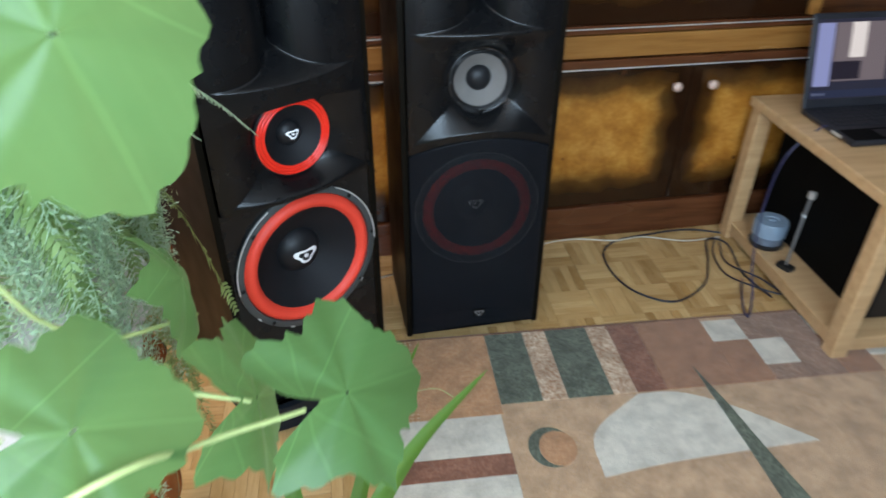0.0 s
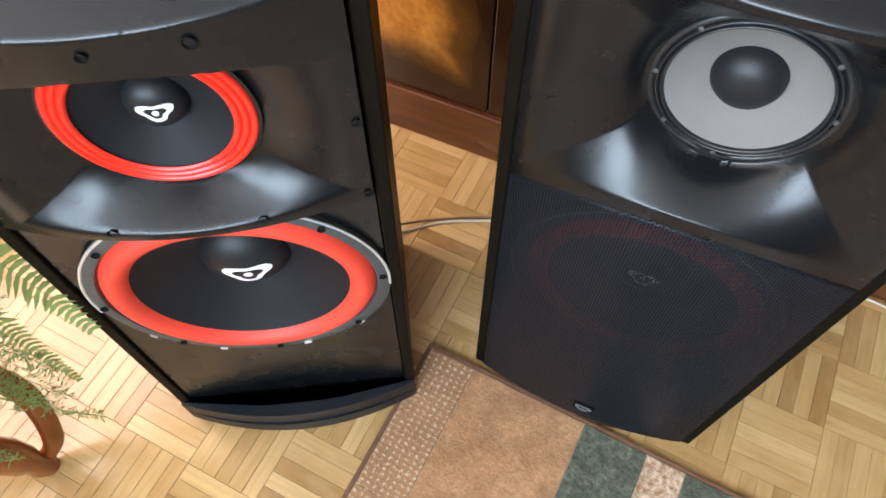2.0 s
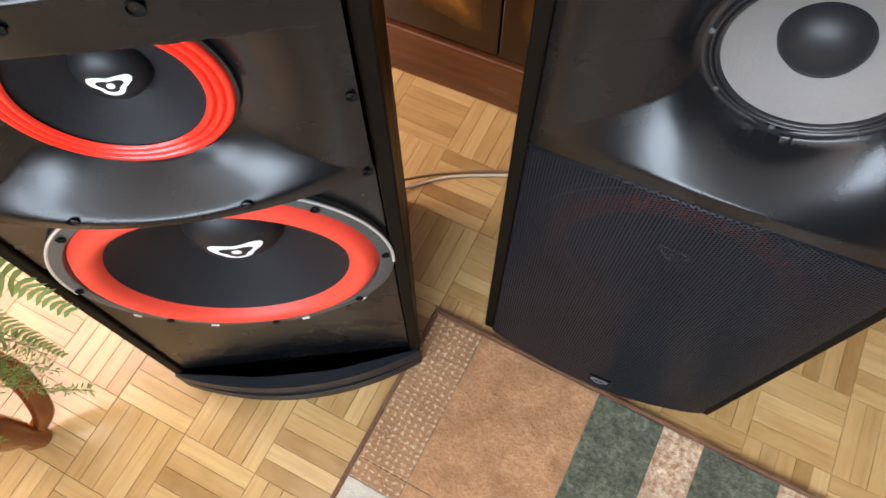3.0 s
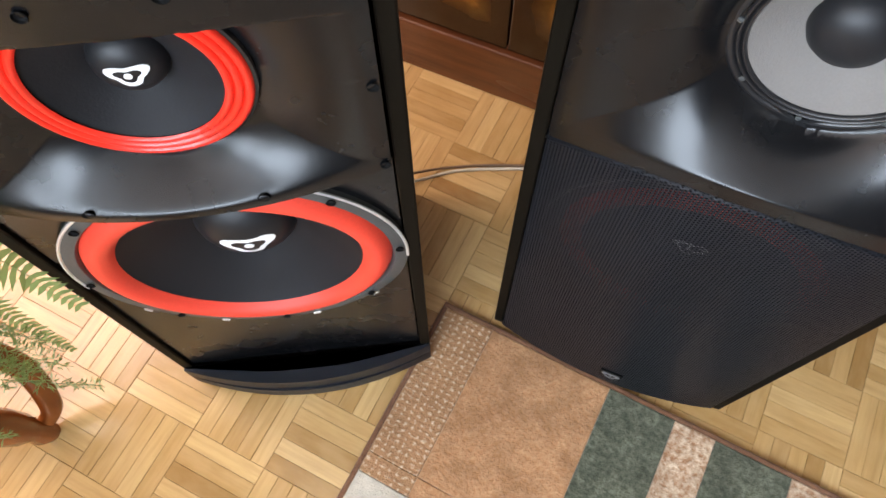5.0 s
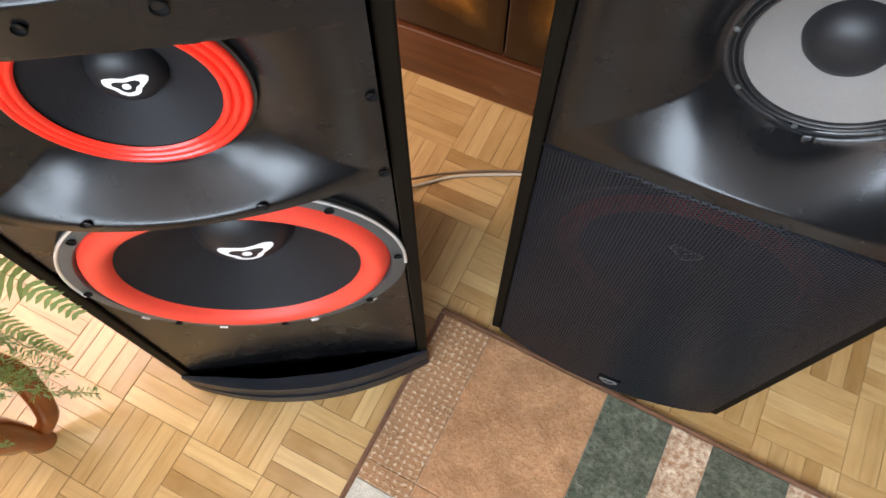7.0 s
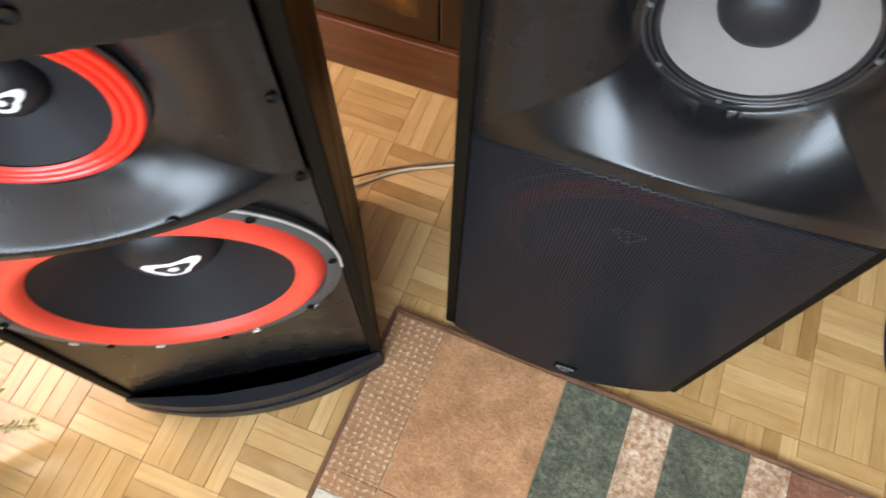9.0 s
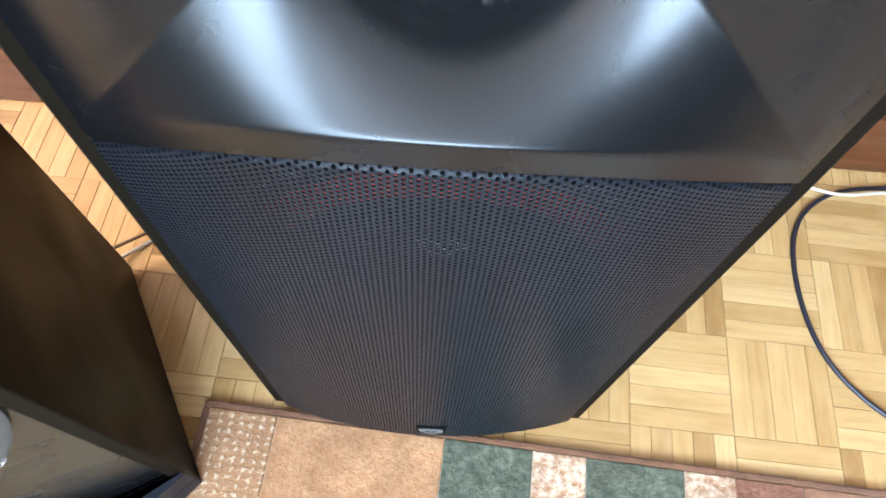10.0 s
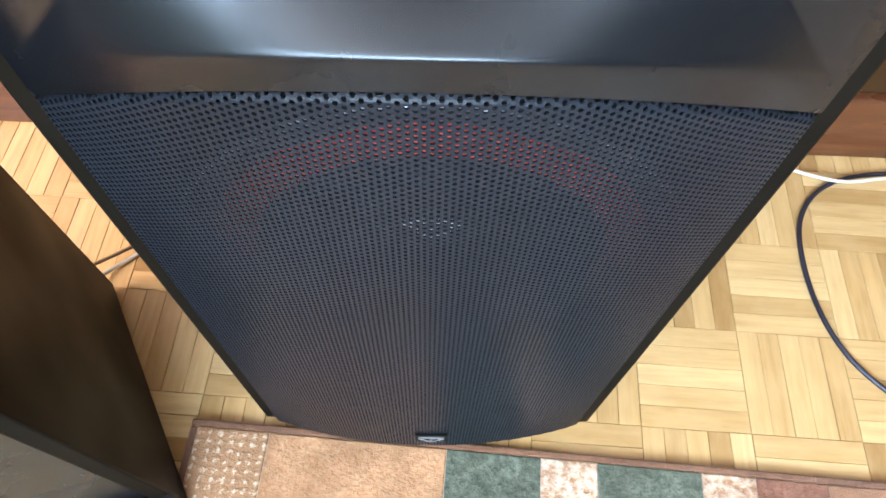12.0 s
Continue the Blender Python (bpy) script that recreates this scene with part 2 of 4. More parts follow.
def lathe(profile, n=64, m=Matrix(), bm=None):
    """Turns (radius, height) pairs about z, then places them by m."""
    bm = bm or bmesh.new()
    rings = []
    for r, h in profile:
        if r < 1e-6:
            rings.append([bm.verts.new(m @ Vector((0, 0, h)))])
        else:
            rings.append([bm.verts.new(m @ Vector((r * math.cos(2 * math.pi * i / n), r * math.sin(2 * math.pi * i / n), h))) for i in range(n)])
    for a, b in zip(rings, rings[1:]):
        for i in range(n):
            q = [a[i % len(a)], a[(i + 1) % len(a)], b[(i + 1) % len(b)], b[i % len(b)]]
            q = list(dict.fromkeys(q))
            if len(q) > 2:
                bm.faces.new(q)
    return bm


def prism(points, z0, z1, bevel=0.0, m=Matrix()):
    """A flat outline, given as (x, y) pairs, drawn up from z0 to z1."""
    bm = bmesh.new()
    low = [bm.verts.new((x, y, z0)) for x, y in points]
    top = [bm.verts.new((x, y, z1)) for x, y in points]
    bm.faces.new(low[::-1])
    cap = bm.faces.new(top)
    for i in range(len(points)):
        j = (i + 1) % len(points)
        bm.faces.new((low[i], low[j], top[j], top[i]))
    if bevel:
        bmesh.ops.bevel(bm, geom=list(cap.edges), offset=bevel, segments=2, affect="EDGES", profile=0.5)
    bm.transform(m)
    return bm


def spline(points, steps=10):
    """A smooth line through the points."""
    p = [Vector(q) for q in points]
    p = [2 * p[0] - p[1], *p, 2 * p[-1] - p[-2]]
    out = []
    for a, b, c, d in zip(p, p[1:], p[2:], p[3:]):
        for i in range(steps):
            t = i / steps
            out.append(0.5 * (2 * b + (c - a) * t + (2 * a - 5 * b + 4 * c - d) * t * t + (3 * b - a - 3 * c + d) * t ** 3))
    return [*out, p[-2]]


def tube(points, radius, n=8, steps=10, bm=None, flat=1.0):
    """A round rod along a smooth line; radius is a number or a function of 0..1."""
    bm = bm or bmesh.new()
    line = spline(points, steps)
    side = Vector((0.3, 0.2, 1)).normalized()
    rings = []
    for i, q in enumerate(line):
        way = (line[min(i + 1, len(line) - 1)] - line[max(i - 1, 0)]).normalized()
        side = (side - way * side.dot(way)).normalized()
        other = way.cross(side)
        r = radius(i / (len(line) - 1)) if callable(radius) else radius
        rings.append([bm.verts.new(q + r * (math.cos(2 * math.pi * j / n) * side + flat * math.sin(2 * math.pi * j / n) * other)) for j in range(n)])
    for a, b in zip(rings, rings[1:]):
        for j in range(n):
            bm.faces.new((a[j], a[(j + 1) % n], b[(j + 1) % n], b[j]))
    bm.faces.new(rings[0][::-1])
    bm.faces.new(rings[-1])
    return bm


def relief(us, zs, depth, bm=None):
    """A moulded front: a sheet over (u, z) whose depth is given by a function."""
    bm = bm or bmesh.new()
    rows = [[bm.verts.new((u, depth(u, z), z)) for u in us] for z in zs]
    for a, b in zip(rows, rows[1:]):
        for i in range(len(us) - 1):
            bm.faces.new((a[i], a[i + 1], b[i + 1], b[i]))
    return bm


def steps_of(a, b, n):
    return [a + (b - a) * i / n for i in range(n + 1)]

# ---- the room ----
X0, X1, Y0, Y1, TOP = -1.10, 3.60, -0.60, 3.12, 2.60


def wall_with_opening(name, label, m, length, opening=None):
    """A wall along local x, 0.2 m thick behind y = 0, with one opening (x0, x1, z0, z1)."""
    bm = bmesh.new()
    if opening:
        a, b, c, d = opening
        for x0, x1, z0, z1 in ((0, a, 0, TOP), (b, length, 0, TOP), (a, b, 0, c), (a, b, d, TOP)):
            box(x0, x1, 0, 0.2, z0, z1, bm=bm)
    else:
        box(0, length, 0, 0.2, 0, TOP, bm=bm)
    ob = part(name, bm, WALLP, None)
    ob.matrix_basis = m
    return tagged(ob, label, "wall", kind="structure")


wall_with_opening("wall_north", "plain brown painted wall behind the wall unit", pose(X0 - 0.2, Y1, 0), X1 - X0 + 0.4)
wall_with_opening("wall_south", "brown painted wall with a wide window", pose(X1 + 0.2, Y0, 0, 0, 0, 180), X1 - X0 + 0.4, (1.80, 4.8, 0.85, 2.48))
wall_with_opening("wall_west", "brown painted wall with a tall window", pose(X0, Y0, 0, 0, 0, 90), Y1 - Y0, (0.75, 3.02, 0.7, 2.45))
wall_with_opening("wall_east", "plain brown painted wall", pose(X1, Y1, 0, 0, 0, -90), Y1 - Y0)
tagged(part("ceiling", box(X0 - 0.2, X1 + 0.2, Y0 - 0.2, Y1 + 0.2, TOP, TOP + 0.1), CEIL), "plain white painted ceiling", "ceiling", kind="structure")


def window(name, m, w, h, panes):
    bm = bmesh.new()
    f = 0.06
    for x0, x1, z0, z1 in ((0, w, 0, f), (0, w, h - f, h), (0, f, f, h - f), (w - f, w, f, h - f)):
        box(x0, x1, 0.06, 0.12, z0, z1, 0.004, bm=bm)
    for i in range(1, panes):
        box(w * i / panes - 0.035, w * i / panes + 0.035, 0.06, 0.12, f, h - f, 0.004, bm=bm)
    ob = part(name, bm, grained(name + "_paint", (0.8, 0.8, 0.78), 0.4, 0.04, 20, 0.1))
    ob.matrix_basis = m
    tagged(ob, "white painted window frame", "window", kind="structure")
    part("window_sill", box(-0.05, w + 0.05, -0.14, 0.06, -0.03, 0.0, 0.006), CEIL, ob)


window("window_1", pose(X1 + 0.2 - 1.80, Y0, 0.85, 0, 0, 180), 3.0, 1.63, 3)
window("window_2", pose(X0, Y0 + 0.75, 0.7, 0, 0, 90), 2.27, 1.75, 2)

# ---- the floor: basket-weave parquet ----
SQ, PARQ = 0.1622, radians(-3.3)
P0 = Vector((1.459, 2.021, 0.0))
PX, PY = Vector((math.cos(PARQ), math.sin(PARQ), 0)), Vector((-math.sin(PARQ), math.cos(PARQ), 0))
floor = part("floor", box(X0, X1, Y0, Y1, -0.08, -0.004), JOINT)
tagged(floor, "honey oak basket-weave parquet floor with open joints", "floor", kind="structure")

RUG_A = radians(-4.4)
RUG_M = pose(0.646, 2.027, 0.0, 0, 0, -4.4)


def finger_data():
    length, width = SQ - 0.0009, SQ / 5 - 0.0006
    bm = bmesh.new()
    h, w, c = length / 2, width / 2, 0.0006
    low = [bm.verts.new((x, y, -0.006)) for x, y in ((-h, -w), (h, -w), (h, w), (-h, w))]
    mid = [bm.verts.new((x, y, -c)) for x, y in ((-h, -w), (h, -w), (h, w), (-h, w))]
    top = [bm.verts.new((x, y, 0)) for x, y in ((-h + c, -w + c), (h - c, -w + c), (h - c, w - c), (-h + c, w - c))]
    for a, b in ((low, mid), (mid, top)):
        for i in range(4):
            bm.faces.new((a[i], a[(i + 1) % 4], b[(i + 1) % 4], b[i]))
    bm.faces.new(top)
    uv = bm.loops.layers.uv.new("UVMap")
    for f in bm.faces:
        for lp in f.loops:
            lp[uv].uv = (lp.vert.co.x, lp.vert.co.y)
    me = bpy.data.meshes.new("parquet_finger")
    bm.to_mesh(me)
    bm.free()
    me.materials.append(PARQUET)
    return me


FINGER = finger_data()
near_fingers, far_fingers = [], []
rng = random.Random(4)
for i in range(-16, 14):
    for j in range(-16, 8):
        centre = P0 + PX * (i + 0.5) * SQ + PY * (j + 0.5) * SQ
        if not (X0 + 0.1 < centre.x < X1 - 0.1 and Y0 + 0.1 < centre.y < Y1 - 0.1):
            continue
        rel = RUG_M.inverted() @ centre
        under = rel.x > 0.12 and rel.y < -0.12
        along_y = (i + j) % 2 == 0
        for k in range(5):
            off = (k - 2) * SQ / 5
            spot = centre + (PX if along_y else PY) * off
            spot.z = rng.uniform(-0.0005, 0.0002)
            turn = PARQ + (math.pi / 2 if along_y else 0) + (math.pi if rng.random() < 0.5 else 0) + rng.uniform(-0.003, 0.003)
            m = Matrix.Translation(spot) @ Matrix.Rotation(turn, 4, "Z")
            close = not under and 0.05 < centre.x < 1.95 and 1.35 < centre.y < 2.60
            (near_fingers if close and len(near_fingers) < 300 else far_fingers).append(m)

# ---- the wall unit ----
UNIT = thing("wall_unit", pose(0, 2.574, 0, 0, 0, -1.5), "glossy mahogany wall unit with sunburst burl veneer doors", "wall unit")
UX0, UX1 = -1.0, 3.3
part("carcass", box(UX0, UX1, 0.034, 0.44, 0.0, 2.1, 0.002), MAHOGANY, UNIT)
part("plinth", box(UX0, UX1, 0.0, 0.034, 0.0, 0.150, 0.005), REDWOOD, UNIT, "reddish-brown plinth with a rounded top edge")


def panel_with_uv(x0, x1, y0, y1, z0, z1, bevel):
    bm = box(x0, x1, y0, y1, z0, z1, bevel)
    uv = bm.loops.layers.uv.new("UVMap")
    for f in bm.faces:
        for lp in f.loops:
            lp[uv].uv = ((lp.vert.co.x - x0) / (x1 - x0), (lp.vert.co.z - z0) / (z1 - z0))
    return bm


for x0, x1, knob in ((-0.75, -0.103, None), (-0.099, 0.555, None), (0.559, 1.238, None), (1.242, 1.938, 1.876), (1.942, 2.62, 2.022)):
    door = part("door", panel_with_uv(x0, x1, 0.012, 0.034, 0.156, 0.728, 0.003), BURL, UNIT, "burl veneer door, dark at its borders")
    if knob:
        part("knob", lathe([(0.0, 0.037), (0.011, 0.036), (0.0185, 0.029), (0.019, 0.022), (0.012, 0.012), (0.009, 0.0)], 24,
                           Matrix.Translation((knob, 0.012, 0.655)) @ Matrix.Rotation(math.pi / 2, 4, "X")), KNOB, door, "round pinkish ivory knob", 60)
part("ledge", box(UX0, UX1, -0.012, 0.034, 0.737, 0.772, 0.004), REDWOOD, UNIT, "reddish mahogany ledge")
part("edge_strip", box(UX0, UX1, -0.0155, -0.012, 0.739, 0.744), SILVER, UNIT, "thin bright metal strip")
part("rail", box(UX0, UX1, 0.004, 0.034, 0.776, 0.858, 0.004), TANWOOD, UNIT, "honey-coloured wooden rail")
part("upper_rail", box(UX0, UX1, 0.008, 0.034, 0.862, 0.892, 0.003), REDWOOD, UNIT)
part("upper_strip", box(UX0, UX1, 0.003, 0.008, 0.880, 0.884), SILVER, UNIT)
for x0, x1 in ((-0.75, 0.588), (0.592, 1.26), (1.262, 2.345)):
    part("upper_door", panel_with_uv(x0, x1, 0.014, 0.034, 0.897, 1.45, 0.003), BURL_WIDE, UNIT)
part("upright", box(2.352, 2.392, 0.0, 0.034, 0.897, 2.0, 0.004), TANWOOD, UNIT, "honey-coloured upright post")

# ---- the rug ----
RUG = thing("rug", RUG_M, "modern wool rug in tan, green, russet and ivory geometric patches", "rug")
RL, RW = 2.0, 1.55
part("rug_base", box(0, RL, -RW, 0, 0.0005, 0.0085, 0.003), RUG_FIELD, RUG)


def patch(material, pts, label="", name="patch", lift=0.0115):
    bm = prism([(a, -b) for a, b in pts], 0.006, lift, 0.0022)
    return part(name, bm, material, RUG, label)


def rect(a0, a1, b0, b1):
    return [(a0, b0), (a0, b1), (a1, b1), (a1, b0)]


BAND = 0.328
G = 0.0008
patch(RUG_TAN, rect(0.112, 0.366, 0.008, BAND), "tan band")
patch(RUG_FLECK, rect(0.008, 0.112 - G, 0.008, BAND), "tan strip with ivory flecks")
for mat, a0, a1 in ((RUG_GREEN, 0.366, 0.500), (RUG_SPECK, 0.500, 0.580), (RUG_GREEN, 0.580, 0.727), (RUG_SPECK, 0.727, 0.803), (RUG_RED, 0.803, 0.905)):
    patch(mat, rect(a0 + G, a1, 0.008, BAND), name="stripe")
patch(RUG_BROWN, rect(0.905 + G, 1.148, 0.008, BAND), "brown band")
patch(RUG_WHITE, rect(1.148 + G, 1.274, 0.024, 0.130), "ivory square")
patch(RUG_MAUVE, rect(1.274 + G, 1.395, 0.008, 0.134), "mauve-brown square with pale lines")
patch(RUG_BROWN, rect(1.148 + G, 1.272, 0.131, BAND))
patch(RUG_WHITE, rect(1.272 + G, 1.394, 0.135, 0.258), "ivory square")
patch(RUG_MAUVE, rect(1.272 + G, 1.394, 0.259, BAND))
patch(RUG_MAUVE, rect(1.395 + G, 1.520, 0.008, BAND))
patch(RUG_WHITE, rect(1.520 + G, 1.645, 0.030, 0.135))
patch(RUG_BROWN, rect(1.520 + G, 1.645, 0.136, BAND))
patch(RUG_WHITE, rect(1.646 + G, 1.770, 0.137, 0.255))
patch(RUG_WHITE, rect(0.008, 0.358, 0.368, 0.512), "ivory rectangle")
patch(RUG_TAN, rect(0.112, 0.366, BAND + G, 0.367))
patch(RUG_FLECK, rect(0.008, 0.112 - G, BAND + G, 0.367))
patch(RUG_RED, rect(0.008, 0.362, 0.513, 0.585), "russet strip")
patch(RUG_WHITE, rect(0.008, 0.362, 0.586, 0.80), "ivory rectangle")
swoosh = spline([(0.80, 0.335, 0), (0.93, 0.342, 0), (1.08, 0.42, 0), (1.265, 0.572, 0)], 6) + spline([(1.265, 0.572, 0), (1.0, 0.585, 0), (0.78, 0.60, 0), (0.60, 0.625, 0)], 6)[1:] + spline([(0.60, 0.625, 0), (0.62, 0.47, 0), (0.80, 0.335, 0)], 6)[1:-1]
patch(RUG_WHITE, [(p.x, p.y) for p in swoosh], "ivory swoosh", lift=0.0100)
ring = [(0.478 + 0.066 * math.cos(i * math.tau / 40), 0.505 + 0.072 * math.sin(i * math.tau / 40)) for i in range(40)]
patch(RUG_GREEN, ring, "dark green disc", lift=0.0105)
disc = [(0.497 + 0.054 * math.cos(i * math.tau / 40), 0.512 + 0.062 * math.sin(i * math.tau / 40)) for i in range(40)]
patch(RUG_TAN, disc, "russet disc", lift=0.0120)
patch(RUG_GREEN, [(1.022, 0.225), (1.033, 0.40), (1.045, 0.60), (1.052, 0.80), (1.058, 1.05), (1.175, 1.05), (1.135, 0.80), (1.095, 0.60), (1.062, 0.40)], "dark green wedge", lift=0.0128)
binding = bmesh.new()
for a0, a1, b0, b1 in ((-0.003, RL + 0.003, -0.003, 0.0075), (-0.003, 0.0075, 0.0075, RW), (RL - 0.008, RL + 0.003, 0.0075, RW)):
    box(a0, a1, -b1, -b0, 0.0, 0.0105, 0.003, bm=binding)
part("binding", binding, RUG_EDGE, RUG, "dark brown edge binding")

# ---- loudspeakers ----
FACE = Matrix.Rotation(math.pi / 2, 4, "X")


def at_front(u, v, z):
    return Matrix.Translation((u, v, z)) @ FACE


def emblem(u, v, z, size, material, parent, dome=None):
    """A plain rounded triangle ring with a dot; on a dome (profile, du, dz) it follows the curve."""
    def tri(r, k):
        out = []
        for i in range(30):
            a = math.tau * i / 30 - math.pi / 2
            q = r * (1 + k * math.cos(3 * (a + math.pi / 2)))
            out.append((q * 1.25 * math.cos(a), q * 0.82 * math.sin(a)))
        return out
    bm = bmesh.new()

    def put(x, y, h):
        if dome:
            prof, du, dz = dome
            r = math.hypot(x + du, y + dz)
            pr = sorted(prof)
            h += float(np.interp(r, [p[0] for p in pr], [p[1] for p in pr]))
        return bm.verts.new((u + x, v - h, z + y))

    loops = []
    for k in (1.0, 0.9, 0.8, 0.7, 0.62):
        loops.append([put(x, y, 0.0009) for x, y in tri(size * k, 0.24)])
    loops.insert(0, [put(x, y, -0.001) for x, y in tri(size, 0.24)])
    dot = [[put(size * k * math.cos(a), size * k * math.sin(a), 0.0009) for a in steps_of(0, math.tau * 15 / 16, 15)] for k in (0.26, 0.13)]
    for a, b in [*zip(loops, loops[1:]), *zip(dot, dot[1:])]:
        for q in range(len(a)):
            w = (q + 1) % len(a)
            bm.faces.new((a[q], a[w], b[w], b[q]))
    bm.faces.new(dot[-1])
    return part("emblem", bm, material, parent, "plain triangular emblem")


def arc_rod(u, v, z, r, a0, a1, radius, bm=None):
    pts = [(u + r * math.cos(radians(a)), v, z + r * math.sin(radians(a))) for a in steps_of(a0, a1, max(2, int(abs(a1 - a0) / 8)))]
    return tube(pts, radius, 6, 3, bm)


def surround(r0, r1, h, base, ridges=1, n=9):
    """The profile of a roll, or of several ridges, between two radii."""
    out = []
    for i in range(n * ridges + 1):
        t = i / (n * ridges)
        out.append((r1 + (r0 - r1) * t, base + h * abs(math.sin(math.pi * t * ridges)) ** 0.75))
    return out


def screw_on(name, u, v, z, r, parent, label=""):
    sc = part(name, lathe([(r, 0.0015), (r * 0.92, 0.002), (r * 0.8, 0.0), (0.0, -0.002)], 16, at_front(u, v, z)), HOLE, parent, label, 40)
    return sc


W, D, H = 0.462, 0.375, 1.30
WU, WZ, WR = 0.237, 0.536, 0.2085
MU, MZ, MR = 0.240, 0.890, 0.1006


def bulge(u, w, deep):
    return -deep * max(0.0, 1 - ((u - w / 2) / (w / 2)) ** 2)


def horn_depth(u, z, uc, half, z0, z1, deep):
    q = max(0.0, 1 - abs(u - uc) / half)
    cheek = deep * (1 - math.sqrt(max(0.0, 1 - q * q)))
    return max(0.0, min(cheek, (z - z0) * 1.5, (z1 - z) * 1.5))


def soft(t, k=45.0):
    """Holds t between 0 and 1 with rounded ends."""
    lo = math.log1p(math.exp(max(-60.0, min(60.0, k * t)))) / k
    return max(0.0, 1.0 - math.log1p(math.exp(max(-60.0, min(60.0, k * (1.0 - lo))))) / k)


def mouth(du, dz, ring, half, low, high):
    """0 at a round driver's rim, 1 at the rectangular mouth round it; the corners make soft creases."""
    r = max(1e-6, math.hypot(du, dz))
    cx, cz = ring * abs(du) / r, ring * abs(dz) / r
    tall = low if dz < 0 else high
    return max((abs(du) - cx) / max(0.002, half - cx), (abs(dz) - cz) / max(0.002, tall - cz))


def open_front(u, z):
    b = bulge(u, W, 0.045)
    if z < 0.7505:
        return 0.085 if math.hypot(u - WU, z - WZ) < WR - 0.02 else 0.006
    if math.hypot(u - MU, z - MZ) < MR - 0.006 and z < 0.982:
        return 0.06
    bow = max(0, 1 - ((u - W / 2) / (W / 2)) ** 2)
    zb = 0.775 - 0.012 * bow
    zt = 0.955 + 0.035 * bow
    t = mouth(u - MU, z - MZ, MR + 0.002, 0.185, MZ - zb, 0.2)
    t = max(t, (z - zt + 0.012) / 0.012)
    v = 0.014 + (b - 0.014) * soft(t, 18.0 if z < MZ else 30.0) ** 1.05
    return v + horn_depth(u, z, W / 2, 0.20, 1.053 - 0.017 * bow, 1.268, 0.13)


def cabinet(parent, w, d, h, material, front_from=0.0):
    """The box: two sides, top, bottom and back, with a narrow dark joint before the front."""
    for x0, x1 in ((0.0, 0.018), (w - 0.018, w)):
        part("side_panel", box(x0, x1, 0.0, d, 0.012, h, 0.0025), [material, WALNUT], parent, "dark walnut-brown side panel with a black front edge")
    for side in parent.children:
        for f in side.data.polygons:
            f.material_index = 1 if abs(f.normal.x) > 0.9 else 0
    part("top_panel", box(0.018, w - 0.018, 0.0, d, h - 0.018, h), material, parent)
    part("bottom_panel", box(0.018, w - 0.018, 0.01, d, 0.012, 0.028), material, parent)
    part("back_panel", box(0.018, w - 0.018, d - 0.018, d, 0.028, h - 0.018), material, parent)
    for x in (0.05, w - 0.05):
        for y in (0.05, d - 0.05):
            part("foot", lathe([(0.0, 0.0), (0.016, 0.0), (0.018, 0.013)], 16, Matrix.Translation((x, y, 0))), RUBBER, parent)


